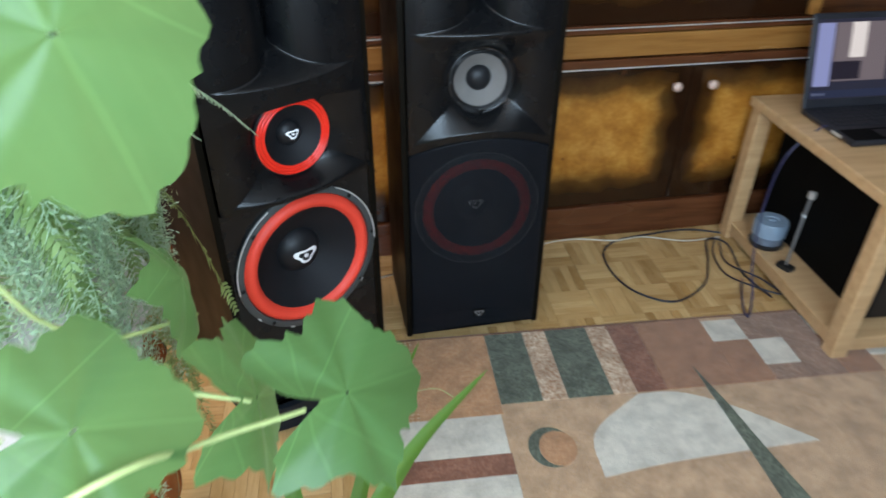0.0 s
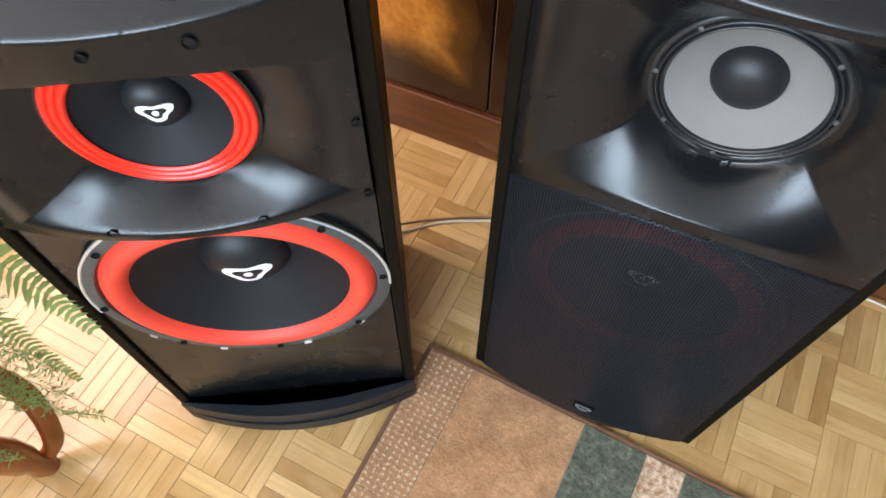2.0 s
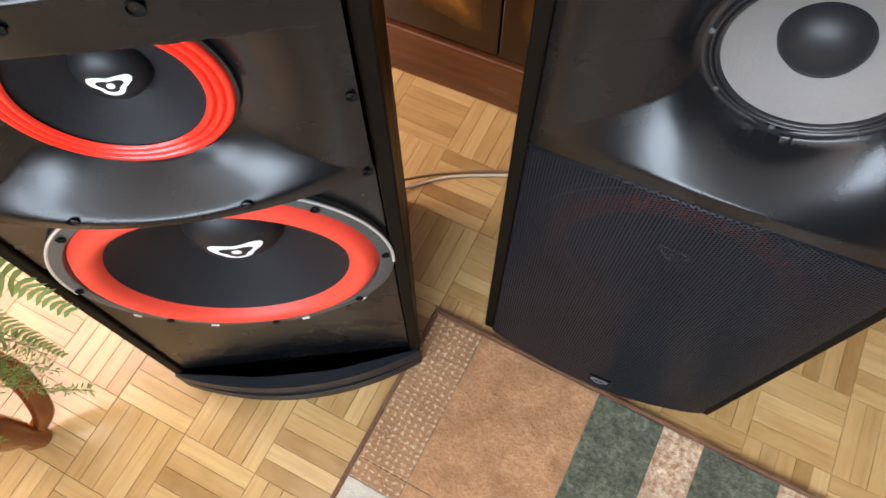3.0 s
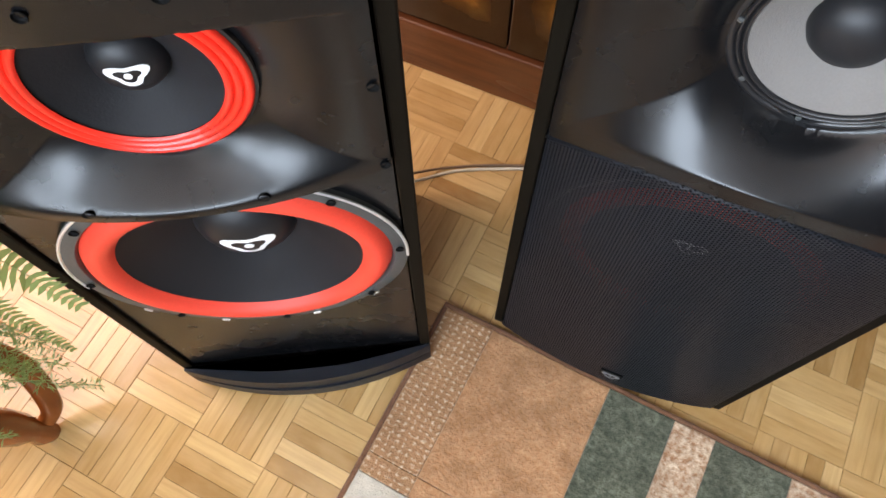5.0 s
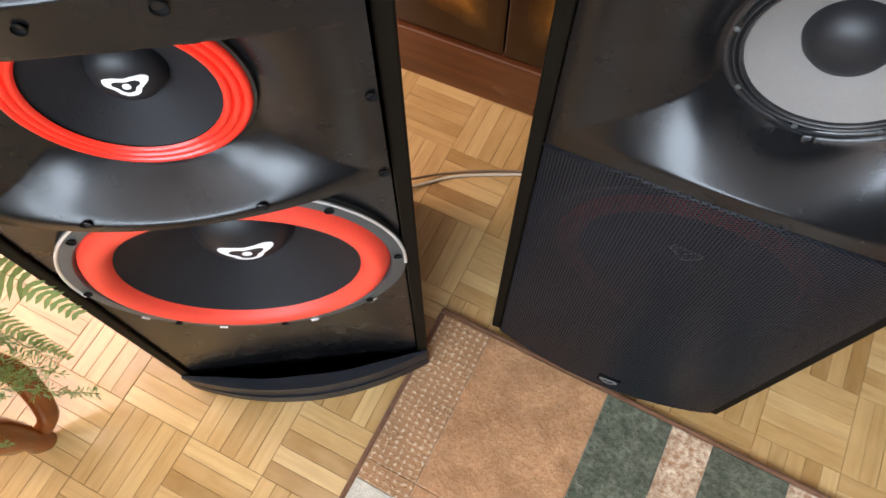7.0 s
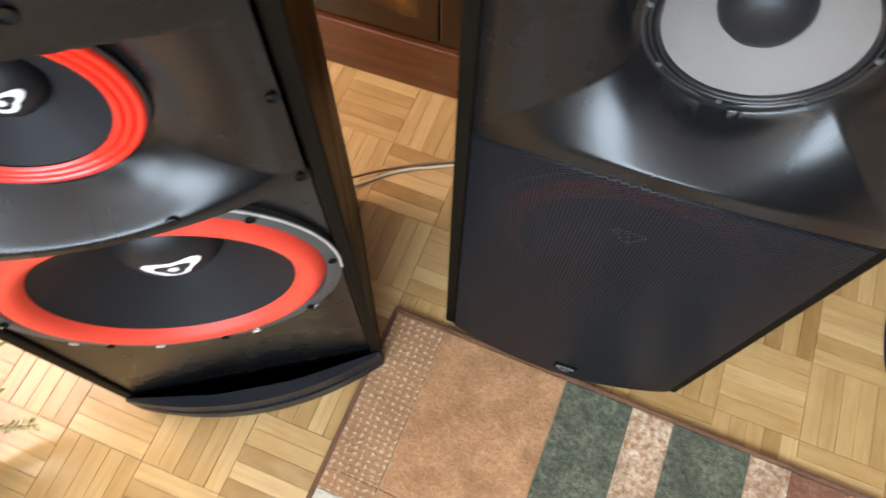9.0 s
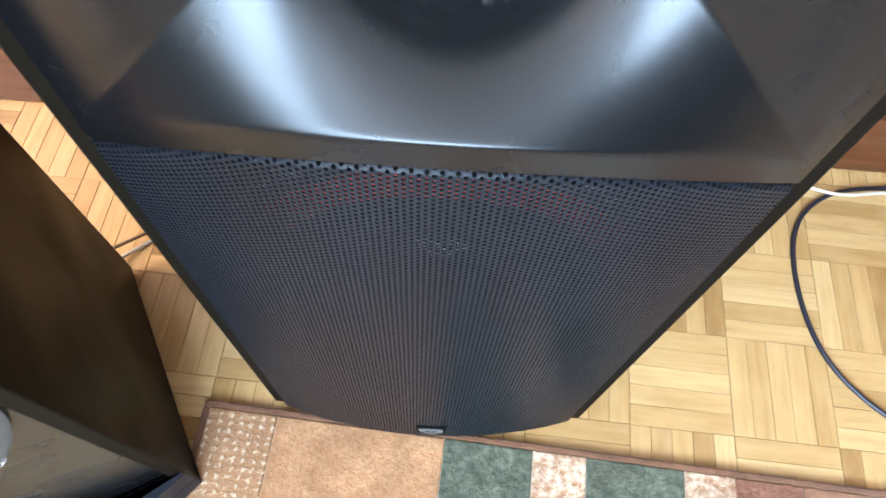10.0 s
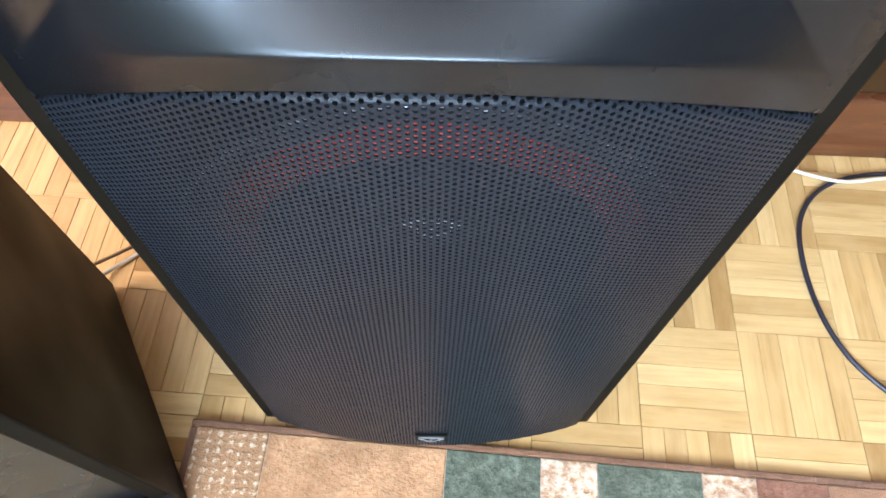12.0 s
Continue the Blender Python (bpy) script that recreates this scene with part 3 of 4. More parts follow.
def open_speaker():
    s = thing("floor_loudspeaker", pose(0.258, 1.688, 0, 0, 0, 29.2), "black floor loudspeaker with bare red-ringed woofer, grille off", "loudspeaker", "pair of loudspeakers")
    cabinet(s, W, D, H, VINYL)
    us = steps_of(0.0205, W - 0.0205, 170)
    zs = steps_of(0.10, 0.7495, 132) + [0.7515] + steps_of(0.754, 0.770, 7) + steps_of(0.7707, 0.798, 42) + steps_of(0.800, 1.285, 205)
    baffle = part("baffle", relief(us, zs, open_front), BLACK, s, "moulded satin black front with flared recesses", 55)
    # woofer
    f = at_front(WU, 0.004, WZ)
    wf = part("woofer", lathe([(WR, -0.004), (WR, 0.005), (WR - 0.003, 0.007), (WR - 0.017, 0.0075), (WR - 0.0195, 0.004), (WR - 0.0195, -0.06)], 96, f), GREY, s, "dark grey cast woofer frame", 40)
    part("surround", lathe(surround(0.150, 0.1885, 0.016, 0.0005), 96, f), RED, wf, "matt red foam surround", 60)
    part("cone", lathe([(0.1505, 0.001), (0.147, -0.003), (0.12, -0.020), (0.09, -0.042), (0.060, -0.060)], 96, f), CONE, wf, "black paper cone", 60)
    cap = [(0.0655, -0.0565), (0.0635, -0.052), (0.055, -0.041), (0.042, -0.031), (0.022, -0.0245), (0.0, -0.0225)]
    part("dust_cap", lathe(cap, 64, f), DOME, wf, "black dome", 60)
    emblem(WU + 0.004, 0.004, WZ - 0.004, 0.0255, WHITE_INK, wf, (cap, 0.004, -0.004))
    for a0, a1 in ((-4, 62), (118, 186)):
        part("bright_rim", arc_rod(WU, -0.0025, WZ, WR - 0.0005, a0, a1, 0.0022), SILVER, wf, "bright metal rim")
    for a in (215, 247, 286, 318):
        part("bright_rim", arc_rod(WU, -0.003, WZ, WR - 0.002, a - 1.6, a + 1.6, 0.0024), SILVER, wf)
    for a in steps_of(0, 315, 7):
        screw_on("screw", WU + 0.199 * math.cos(radians(a + 3)), -0.0045, WZ + 0.199 * math.sin(radians(a + 3)), 0.0058, wf)
    # midrange
    f = at_front(MU, 0.009, MZ)
    md = part("midrange", lathe([(MR + 0.002, -0.008), (MR + 0.002, 0.001), (MR - 0.002, 0.002), (MR - 0.003, -0.03)], 80, f), RUBBER, s, "midrange driver", 40)
    part("surround", lathe([(MR, -0.004)] + surround(0.0755, MR - 0.001, 0.0030, 0.003, 3, 6), 80, f), RED_GLOSS, md, "glossy ridged red surround", 60)
    part("cone", lathe([(0.076, 0.0015), (0.0735, -0.001), (0.05, -0.013), (0.030, -0.026)], 80, f), CONE, md, "black paper cone", 60)
    cap = [(0.0325, -0.0245), (0.031, -0.019), (0.026, -0.011), (0.015, -0.0055), (0.0, -0.0035)]
    part("dust_cap", lathe(cap, 48, f), DOME, md, "black dome", 60)
    emblem(MU + 0.002, 0.009, MZ + 0.001, 0.0130, WHITE_INK, md, (cap, 0.002, 0.001))
    for u, z, r in ((0.157, 1.020, 0.0065), (0.321, 1.020, 0.0065), (0.239, 1.019, 0.005), (0.155, 0.765, 0.0062), (0.319, 0.765, 0.0062),
                    (0.436, 0.760, 0.0055), (0.436, 0.880, 0.0055), (0.436, 1.034, 0.0055), (0.024, 0.760, 0.0055), (0.024, 0.880, 0.0055), (0.024, 1.034, 0.0055)):
        screw_on("screw", u, open_front(u, z) - 0.0008, z, r, s)
    # solid near-black block, drawn for the shade inside the horn throat
    part("horn_throat", box(W / 2 - 0.012, W / 2 + 0.012, 0.078, 0.09, 1.12, 1.19, 0.004), HOLE, s)
    # base with its slot port
    curve = [(W * t, -0.004 - 0.050 * (1 - (2 * t - 1) ** 2)) for t in steps_of(0, 1, 28)]
    part("base", prism(curve + [(W, 0.03), (0, 0.03)], 0.012, 0.050, 0.004), BASE_BLACK, s, "curved blue-black plastic base", 40)
    inner = [(0.075 + 0.312 * t, 0.005 - 0.030 * (1 - (2 * t - 1) ** 4)) for t in steps_of(1, 0, 24)]
    part("base_lip", prism([(x, y * 0.92) for x, y in curve] + [(W, 0.0055)] + inner + [(0, 0.0055)], 0.0505, 0.096, 0.007), BASE_BLACK, s, "curved lip in front of a slot port", 40)
    # flat near-black sheet and block stand in for the slot's inner shade
    part("port", box(0.07, 0.39, -0.02, 0.20, 0.0502, 0.0515), HOLE, s, "near-black sheet for the shade inside the slot port")
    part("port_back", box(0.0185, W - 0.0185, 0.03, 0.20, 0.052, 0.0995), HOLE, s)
    part("port_post", lathe([(0.0035, 0.051), (0.0035, 0.093), (0.0, 0.095)], 12, Matrix.Translation((0.236, -0.004, 0))), BASE_BLACK, s)
    return s


open_speaker()

RWID, RD, RH = 0.465, 0.39, 1.30
RMU, RMZ, RMR = 0.233, 0.906, 0.0895


def arch(u, side, mid):
    return side + (mid - side) * max(0.0, 1 - ((u - RWID / 2) / (RWID / 2)) ** 2)


def arch_low(u):
    return arch(u, 0.018, 0.066)


def arch_low_top(u):
    return arch_low(u) + 0.024


def arch_top(u):
    return arch(u, 0.683, 0.749)


def arch_top_top(u):
    return arch_top(u) + 0.006


def closed_front(u, z):
    b = bulge(u, RWID, 0.050)
    if math.hypot(u - RMU, z - RMZ) < RMR - 0.006:
        return 0.06
    zb, zt = arch(u, 0.722, 0.780), 1.043
    t = mouth(u - RMU, z - RMZ, RMR + 0.0065, 0.197, RMZ - zb, zt - RMZ)
    v = 0.024 + (b - 0.024) * soft(t, 40.0) ** 0.56
    return v + horn_depth(u, z, RWID / 2, 0.205, 1.052, 1.268, 0.13)


def grille_sheet(pitch, hole, front, back):
    """Perforated sheet of real thickness: staggered six-sided holes with walls, bowed forward."""
    verts, faces = [], []
    seen = {}
    ru, rv = pitch / 2, pitch / math.sqrt(3)
    ring = [(rv, 0), (rv / 2, ru), (-rv / 2, ru), (-rv, 0), (-rv / 2, -ru), (rv / 2, -ru)]
    k = hole / rv

    def lift(u, z, depth):
        roll = max(0.0, (z - arch(u, 0.691, 0.758) + 0.006) / 0.006)
        return (u, bulge(u, RWID, 0.050) + depth + 0.004 * roll * roll, z - 0.001 * roll * roll)

    col, u = 0, 0.0235
    while u < RWID - 0.0200:
        z = 0.024 + (ru if col % 2 else 0)
        while z < 0.76:
            if arch(u, 0.022, 0.076) < z < arch(u, 0.691, 0.758):
                rims = []
                for depth in (front, back):
                    corner = []
                    for du, dz in ring:
                        key = (round((u + du) * 2500), round((z + dz) * 2500), depth)
                        if key not in seen:
                            seen[key] = len(verts)
                            verts.append(lift(u + du, z + dz, depth))
                        corner.append(seen[key])
                    first = len(verts)
                    verts.extend(lift(u + du * k, z + dz * k, depth) for du, dz in ring)
                    for i in range(6):
                        j = (i + 1) % 6
                        q = (corner[i], corner[j], first + j, first + i)
                        faces.append(q if depth == front else q[::-1])
                    rims.append(first)
                for i in range(6):
                    j = (i + 1) % 6
                    faces.append((rims[0] + i, rims[0] + j, rims[1] + j, rims[1] + i))
            z += pitch
        u += pitch * math.sqrt(3) / 2
        col += 1
    me = bpy.data.meshes.new("grille")
    me.from_pydata(verts, [], faces)
    me.materials.append(GRILLE)
    return me


def grilled_speaker():
    s = thing("floor_loudspeaker", pose(0.750, 2.032, 0), "black floor loudspeaker with bowed metal grille and pale midrange cone", "loudspeaker", "pair of loudspeakers")
    cabinet(s, RWID, RD, RH, VINYL)
    us = steps_of(0.0210, RWID - 0.0190, 170)
    bm = bmesh.new()
    rows = []
    for k in steps_of(0, 0.05, 60) + steps_of(0.0535, 1, 215):
        row = []
        for u in us:
            z0 = arch(u, 0.693, 0.760)
            z = z0 + (1.285 - z0) * k
            row.append(bm.verts.new((u, closed_front(u, z), z)))
        rows.append(row)
    rows.insert(0, [bm.verts.new((u, 0.03, arch(u, 0.693, 0.760))) for u in us])
    for a, b in zip(rows, rows[1:]):
        for i in range(len(us) - 1):
            bm.faces.new((a[i], a[i + 1], b[i + 1], b[i]))
    part("baffle", bm, BLACK, s, "moulded satin black front with flared recesses", 55)
    panel = part("woofer_panel", relief(steps_of(0.0182, RWID - 0.0182, 60), steps_of(0.028, 0.78, 90),
                 lambda u, z: 0.11 if math.hypot(u - 0.235, z - 0.492) < 0.184 else 0.018), PANEL, s, "", 38)
    g = new("grille", grille_sheet(0.0046, 0.00146, -0.0006, 0.0005))
    g.parent = s
    tagged(g, "bowed black perforated steel grille")
    us2 = steps_of(0.0182, RWID - 0.0182, 40)
    for low, high in ((arch_low, arch_low_top), (arch_top, arch_top_top)):
        bm = bmesh.new()
        rows = []
        for u in us2:
            front = bulge(u, RWID, 0.050) + 0.002
            rows.append([bm.verts.new((u, y, z)) for y, z in ((front, low(u)), (0.03, low(u)), (0.03, high(u)), (front + 0.012, high(u)), (front, high(u)))])
        for a, b in zip(rows, rows[1:]):
            for i in range(5):
                bm.faces.new((a[i], a[(i + 1) % 5], b[(i + 1) % 5], b[i]))
        part("grille_frame", bm, PANEL, s, "curved black frame behind the grille")
    f = at_front(0.235, 0.013, 0.492)
    wf = part("woofer", lathe([(0.199, -0.002), (0.199, 0.007), (0.190, 0.008), (0.186, 0.003), (0.173, 0.001), (0.173, -0.05)], 80, f), GREY, s, "woofer behind the grille", 40)
    part("surround", lathe(surround(0.140, 0.173, 0.011, 0.0), 80, f), RED, wf, "red surround behind the grille", 60)
    part("cone", lathe([(0.1405, 0.0), (0.11, -0.022), (0.060, -0.052)], 80, f), CONE, wf, "", 60)
    part("dust_cap", lathe([(0.0655, -0.0495), (0.055, -0.039), (0.03, -0.029), (0.0, -0.026)], 48, f), DOME, wf, "", 60)
    # added pale rod imitates the light caught along the frame's outer edge
    part("rim", arc_rod(0.235, 0.005, 0.492, 0.1965, 0, 352, 0.0015), BADGE, wf, "pale rod for the highlight on the woofer frame's edge")
    emblem(0.235, 0.036, 0.499, 0.0175, WHITE_INK, wf)
    f = at_front(RMU, 0.021, RMZ)
    md = part("midrange", lathe([(RMR + 0.004, -0.006), (RMR + 0.004, 0.002), (RMR, 0.0045), (RMR - 0.003, 0.003)] + surround(0.0755, RMR - 0.004, 0.0042, 0.0005, 2, 6) + [(0.0755, -0.01)], 80, f), RUBBER, s, "black ridged rubber surround", 60)
    part("cone", lathe([(0.0758, 0.001), (0.0735, -0.001), (0.055, -0.013), (0.033, -0.026)], 80, f), GREYCONE, md, "pale grey paper cone", 60)
    part("dust_cap", lathe([(0.0365, -0.025), (0.035, -0.017), (0.029, -0.008), (0.016, -0.002), (0.0, 0.0)], 48, f), DOME, md, "large black dome", 60)
    for a in (45, 135, 225, 270, 315, 180, 0):
        part("screw", lathe([(0.003, 0.0), (0.0028, 0.0012), (0.0, 0.0018)], 10, at_front(RMU + 0.0860 * math.cos(radians(a)), 0.0172, RMZ + 0.0860 * math.sin(radians(a)))), GREY, md)
    bz = 0.128
    plate = part("badge", box(0.218, 0.258, -0.0535, -0.049, bz - 0.014, bz + 0.014, 0.001), PANEL, s, "small badge")
    emblem(0.238, -0.0545, bz, 0.0115, INK_GREY, plate)
    # near-black block in place of the throat's shaded depth
    part("horn_throat", box(RWID / 2 - 0.012, RWID / 2 + 0.012, 0.078, 0.09, 1.12, 1.19, 0.004), HOLE, s)
    return s


grilled_speaker()

# ---- plant corner ----


def leaf_material(name, dark, light, through, rough=0.4, veins=False):
    """Leaf: gloss over green, with light shining through."""
    k = Nodes(name, rough, 0.0, 0.4)
    v = k.coords()
    geo = k.n("NewGeometry")
    n1 = k.noise(v, 25.0, 4.0)
    c = k.mix(k.mix(0.5, n1, geo.outputs["Random Per Island"]), dark, light)
    if veins:
        xy = k.n("SeparateXYZ", Vector=k.n("TexCoord").outputs["UV"])
        turn = k.math("DIVIDE", k.math("SUBTRACT", k.math("ARCTAN2", xy.outputs[1], xy.outputs[0]), math.pi / 2), 0.72)
        off = k.math("ABSOLUTE", k.math("SUBTRACT", k.math("FRACT", k.math("ADD", turn, 100.5)), 0.5))
        far = k.math("SQRT", k.math("ADD", k.math("MULTIPLY", xy.outputs[0], xy.outputs[0]), k.math("MULTIPLY", xy.outputs[1], xy.outputs[1])))
        line = k.ramp(k.math("MULTIPLY", off, far), (0.004, (0.4,) * 3), (0.014, (0, 0, 0)))
        side = k.n("TexWave", Vector=k.n("TexCoord").outputs["UV"], Scale=3.2, Distortion=3.0)
        c = k.mix(k.ramp(side.outputs["Fac"], (0.86, (0, 0, 0)), (0.97, (0.3,) * 3)), c, light)
        c = k.mix(line, c, tuple(min(1, x * 1.7) for x in light))
    k.color(c)
    k.bump(k.noise(v, 120.0, 3.0), 0.15, 0.001)
    tr = k.n("BsdfTranslucent")
    k.put(tr.inputs["Color"], k.mix(0.5, c, through))
    mx = k.n("MixShader", Fac=0.48)
    k.t.links.new(k.b.outputs[0], mx.inputs[1])
    k.t.links.new(tr.outputs[0], mx.inputs[2])
    k.t.links.new(mx.outputs[0], k.t.nodes["Material Output"].inputs["Surface"])
    return k.done()


FERN = leaf_material("fern_green", (0.08, 0.18, 0.05), (0.27, 0.40, 0.16), (0.42, 0.55, 0.22), 0.45)
# paler than real fronds: the glare of sunlight is put into this green
FERN_SUNLIT = leaf_material("sunlit_feathery_fern_green", (0.22, 0.38, 0.22), (0.50, 0.64, 0.46), (0.66, 0.80, 0.60), 0.5)
VINE = leaf_material("vine_leaf_green", (0.040, 0.115, 0.030), (0.085, 0.19, 0.060), (0.20, 0.36, 0.16), 0.30, True)
BLADE = leaf_material("strap_leaf_green", (0.045, 0.15, 0.025), (0.13, 0.27, 0.05), (0.25, 0.42, 0.08), 0.25)
STEM = grained("pale_green_stem", (0.36, 0.42, 0.16), 0.45, 0.2, 40, 0.2)
TERRA = grained("terracotta", (0.42, 0.15, 0.065), 0.75, 0.2, 30, 0.3)
SOIL = grained("potting_soil", (0.035, 0.022, 0.014), 0.95, 0.4, 60, 0.8, dist=0.004)


def lace_material():
    k = Nodes("white_lace_cloth", 0.85, 0.0, 0.2)
    v = k.coords()
    k.color(k.ramp(k.noise(v, 12.0), (0.3, (0.74, 0.74, 0.73)), (0.7, (0.84, 0.84, 0.83))))
    weave = k.n("TexVoronoi", Vector=v, Scale=190.0)
    k.bump(weave.outputs["Distance"], 0.5, 0.001)
    tr = k.n("BsdfTranslucent")
    tr.inputs["Color"].default_value = (0.88, 0.88, 0.87, 1)
    mx = k.n("MixShader", Fac=0.5)
    k.t.links.new(k.b.outputs[0], mx.inputs[1])
    k.t.links.new(tr.outputs[0], mx.inputs[2])
    k.t.links.new(mx.outputs[0], k.t.nodes["Material Output"].inputs["Surface"])
    return k.done()


LACE = lace_material()


def pot(parent, x, y, z, r, h):
    m = Matrix.Translation((x, y, z))
    p = part("pot", lathe([(0.0, 0.0), (r * 0.72, 0.0), (r * 0.94, h * 0.8), (r, h * 0.8), (r * 1.02, h), (r * 0.9, h), (r * 0.88, h * 0.86)], 40, m), TERRA, parent, "terracotta pot", 40)
    part("soil", lathe([(0.0, h * 0.88), (r * 0.89, h * 0.87)], 32, m), SOIL, parent)
    return p


def frond(parent, line, size, material, r, droop=0.3, step=0.011, feather=False):
    """A fern frond: a stalk with leaflets in pairs, longest a third of the way along."""
    pts = spline(line, 14)
    bm = tube(line, lambda t: 0.0016 * (1 - 0.75 * t), 5, 6)
    run, last = 0.0, pts[0]
    total = sum((b - a).length for a, b in zip(pts, pts[1:]))
    nxt = total * 0.10
    for a, b in zip(pts, pts[1:]):
        seg = (b - a).length
        while nxt < run + seg:
            p = a + (b - a) * ((nxt - run) / seg)
            t = nxt / total
            way = (b - a).normalized()
            side = way.cross(Vector((0, 0, 1)))
            if side.length < 0.2:
                side = way.cross(Vector((1.0, -0.6, 0)))
            side.normalize()
            up = side.cross(way)
            ln = size * (math.sin(math.pi * min(1, 0.18 + 0.82 * t) ** 0.8) * 0.85 + 0.15) * r.uniform(0.85, 1.1)
            for sgn in (-1, 1):
                d = (side * sgn + way * r.uniform(0.25, 0.5) + Vector((0, 0, -droop)) + up * r.uniform(-0.15, 0.15)).normalized()
                if feather:
                    d = (d + Vector((r.uniform(-0.5, 0.5), r.uniform(-0.5, 0.5), r.uniform(-0.5, 0.5)))).normalized()
                    for q in range(5):
                        o = p + d * ln * (q + 0.5) / 5
                        e = (d * 0.8 + Vector((r.uniform(-1, 1), r.uniform(-1, 1), r.uniform(-1, 1)))).normalized()
                        w = d.cross(e)
                        if w.length < 0.05:
                            continue
                        w = w.normalized() * 0.0013
                        le = 0.013 * r.uniform(0.6, 1.2)
                        v = [bm.verts.new(x) for x in (o - w * 0.3, o + e * le * 0.5 - w, o + e * le, o + e * le * 0.5 + w)]
                        bm.faces.new(v)
                    w = d.cross(Vector((0.3, 0.4, 0.85))).normalized() * 0.0007
                    bm.faces.new([bm.verts.new(x) for x in (p - w, p + d * ln, p + w)])
                else:
                    w = (way * 0.42 * step * 1.15)
                    bend = Vector((0, 0, -0.18 * ln))
                    v = [bm.verts.new(x) for x in (p - w * 0.55, p + d * ln * 0.45 - w * 0.9, p + d * ln + bend, p + d * ln * 0.5 + w * 0.9, p + w * 0.6)]
                    bm.faces.new(v)
            nxt += step * r.uniform(0.9, 1.1)
        run += seg
    me = bpy.data.meshes.new("frond")
    bm.to_mesh(me)
    bm.free()
    me.materials.append(material)
    ob = new("frond", me)
    ob.parent = parent
    return ob


def fern():
    f = thing("hanging_fern", pose(0, 0, 0), "large bushy fern with feathery fronds hanging from a table", "potted plant")
    r = random.Random(11)
    hub = Vector((-0.13, 1.30, 1.10))
    pot(f, hub.x, hub.y, 0.935, 0.12, 0.18)
    # named fronds that reach furthest
    frond(f, [hub, (0.02, 1.42, 1.28), (0.20, 1.53, 1.20), (0.32, 1.60, 1.08), (0.395, 1.634, 0.979)], 0.062, FERN_SUNLIT, r, 0.35, 0.010)
    frond(f, [hub, (0.00, 1.44, 1.24), (0.16, 1.54, 1.14), (0.29, 1.60, 0.99)], 0.055, FERN_SUNLIT, r, 0.4, 0.010)
    frond(f, [hub, (-0.02, 1.46, 1.16), (0.12, 1.60, 1.02), (0.20, 1.66, 0.80), (0.245, 1.675, 0.62), (0.272, 1.678, 0.483)], 0.078, FERN, r, 0.05, 0.0125)
    frond(f, [hub, (-0.02, 1.44, 1.10), (0.10, 1.55, 0.92), (0.15, 1.60, 0.70), (0.16, 1.62, 0.52)], 0.068, FERN, r, 0.05, 0.012)
    frond(f, [hub, (-0.03, 1.42, 1.05), (0.10, 1.50, 0.80), (0.155, 1.53, 0.50), (0.160, 1.57, 0.28), (0.166, 1.602, 0.141)], 0.036, FERN, r, 0.1, 0.012, True)
    frond(f, [hub, (-0.05, 1.43, 1.00), (0.06, 1.52, 0.74), (0.115, 1.55, 0.46), (0.12, 1.57, 0.26)], 0.036, FERN, r, 0.1, 0.012, True)
    for i in range(190):
        feather = i % 5 < 4
        a = r.uniform(-1.3, 2.3)
        reach = r.uniform(0.14, 0.46) if a < 1.8 else r.uniform(0.1, 0.3)
        out = Vector((math.cos(a), math.sin(a), 0))
        top = hub + out * reach * 0.40 + Vector((0, 0, r.uniform(0.05, 0.36)))
        side = hub + out * reach * 0.85 + Vector((0, 0, r.uniform(-0.12, 0.30)))
        end = hub + out * reach + Vector((r.uniform(-0.06, 0.06), r.uniform(-0.06, 0.06), -r.uniform(0.0, 0.62)))
        if end.x > 0.17 or end.y > 1.66:
            end.x, end.y = min(end.x, 0.17), min(end.y, 1.66)
            side.x, side.y = min(side.x, 0.19), min(side.y, 1.66)
        mid = (side + end) / 2 + out * 0.03
        frond(f, [hub, top, side, mid, end], r.uniform(0.035, 0.06), FERN_SUNLIT if feather else FERN, r, 0.3, 0.011, feather)
    for i in range(46):
        end = Vector((r.uniform(-0.12, 0.165), r.uniform(1.44, 1.64), r.uniform(0.16, 0.78)))
        side = hub.lerp(end, 0.55)
        side.z = end.z * 0.35 + 0.72 + r.uniform(-0.05, 0.12)
        side.x, side.y = side.x * 0.3 + end.x * 0.7, side.y * 0.3 + end.y * 0.7
        top = hub.lerp(side, 0.5) + Vector((0, 0, r.uniform(0.08, 0.2)))
        low = side.lerp(end, 0.55) + Vector((r.uniform(-0.02, 0.02), r.uniform(-0.02, 0.02), 0))
        frond(f, [hub, top, side, low, end], r.uniform(0.035, 0.055), FERN_SUNLIT if i % 3 == 0 else FERN, r, 0.15, 0.012, i % 4 < 3)


fern()


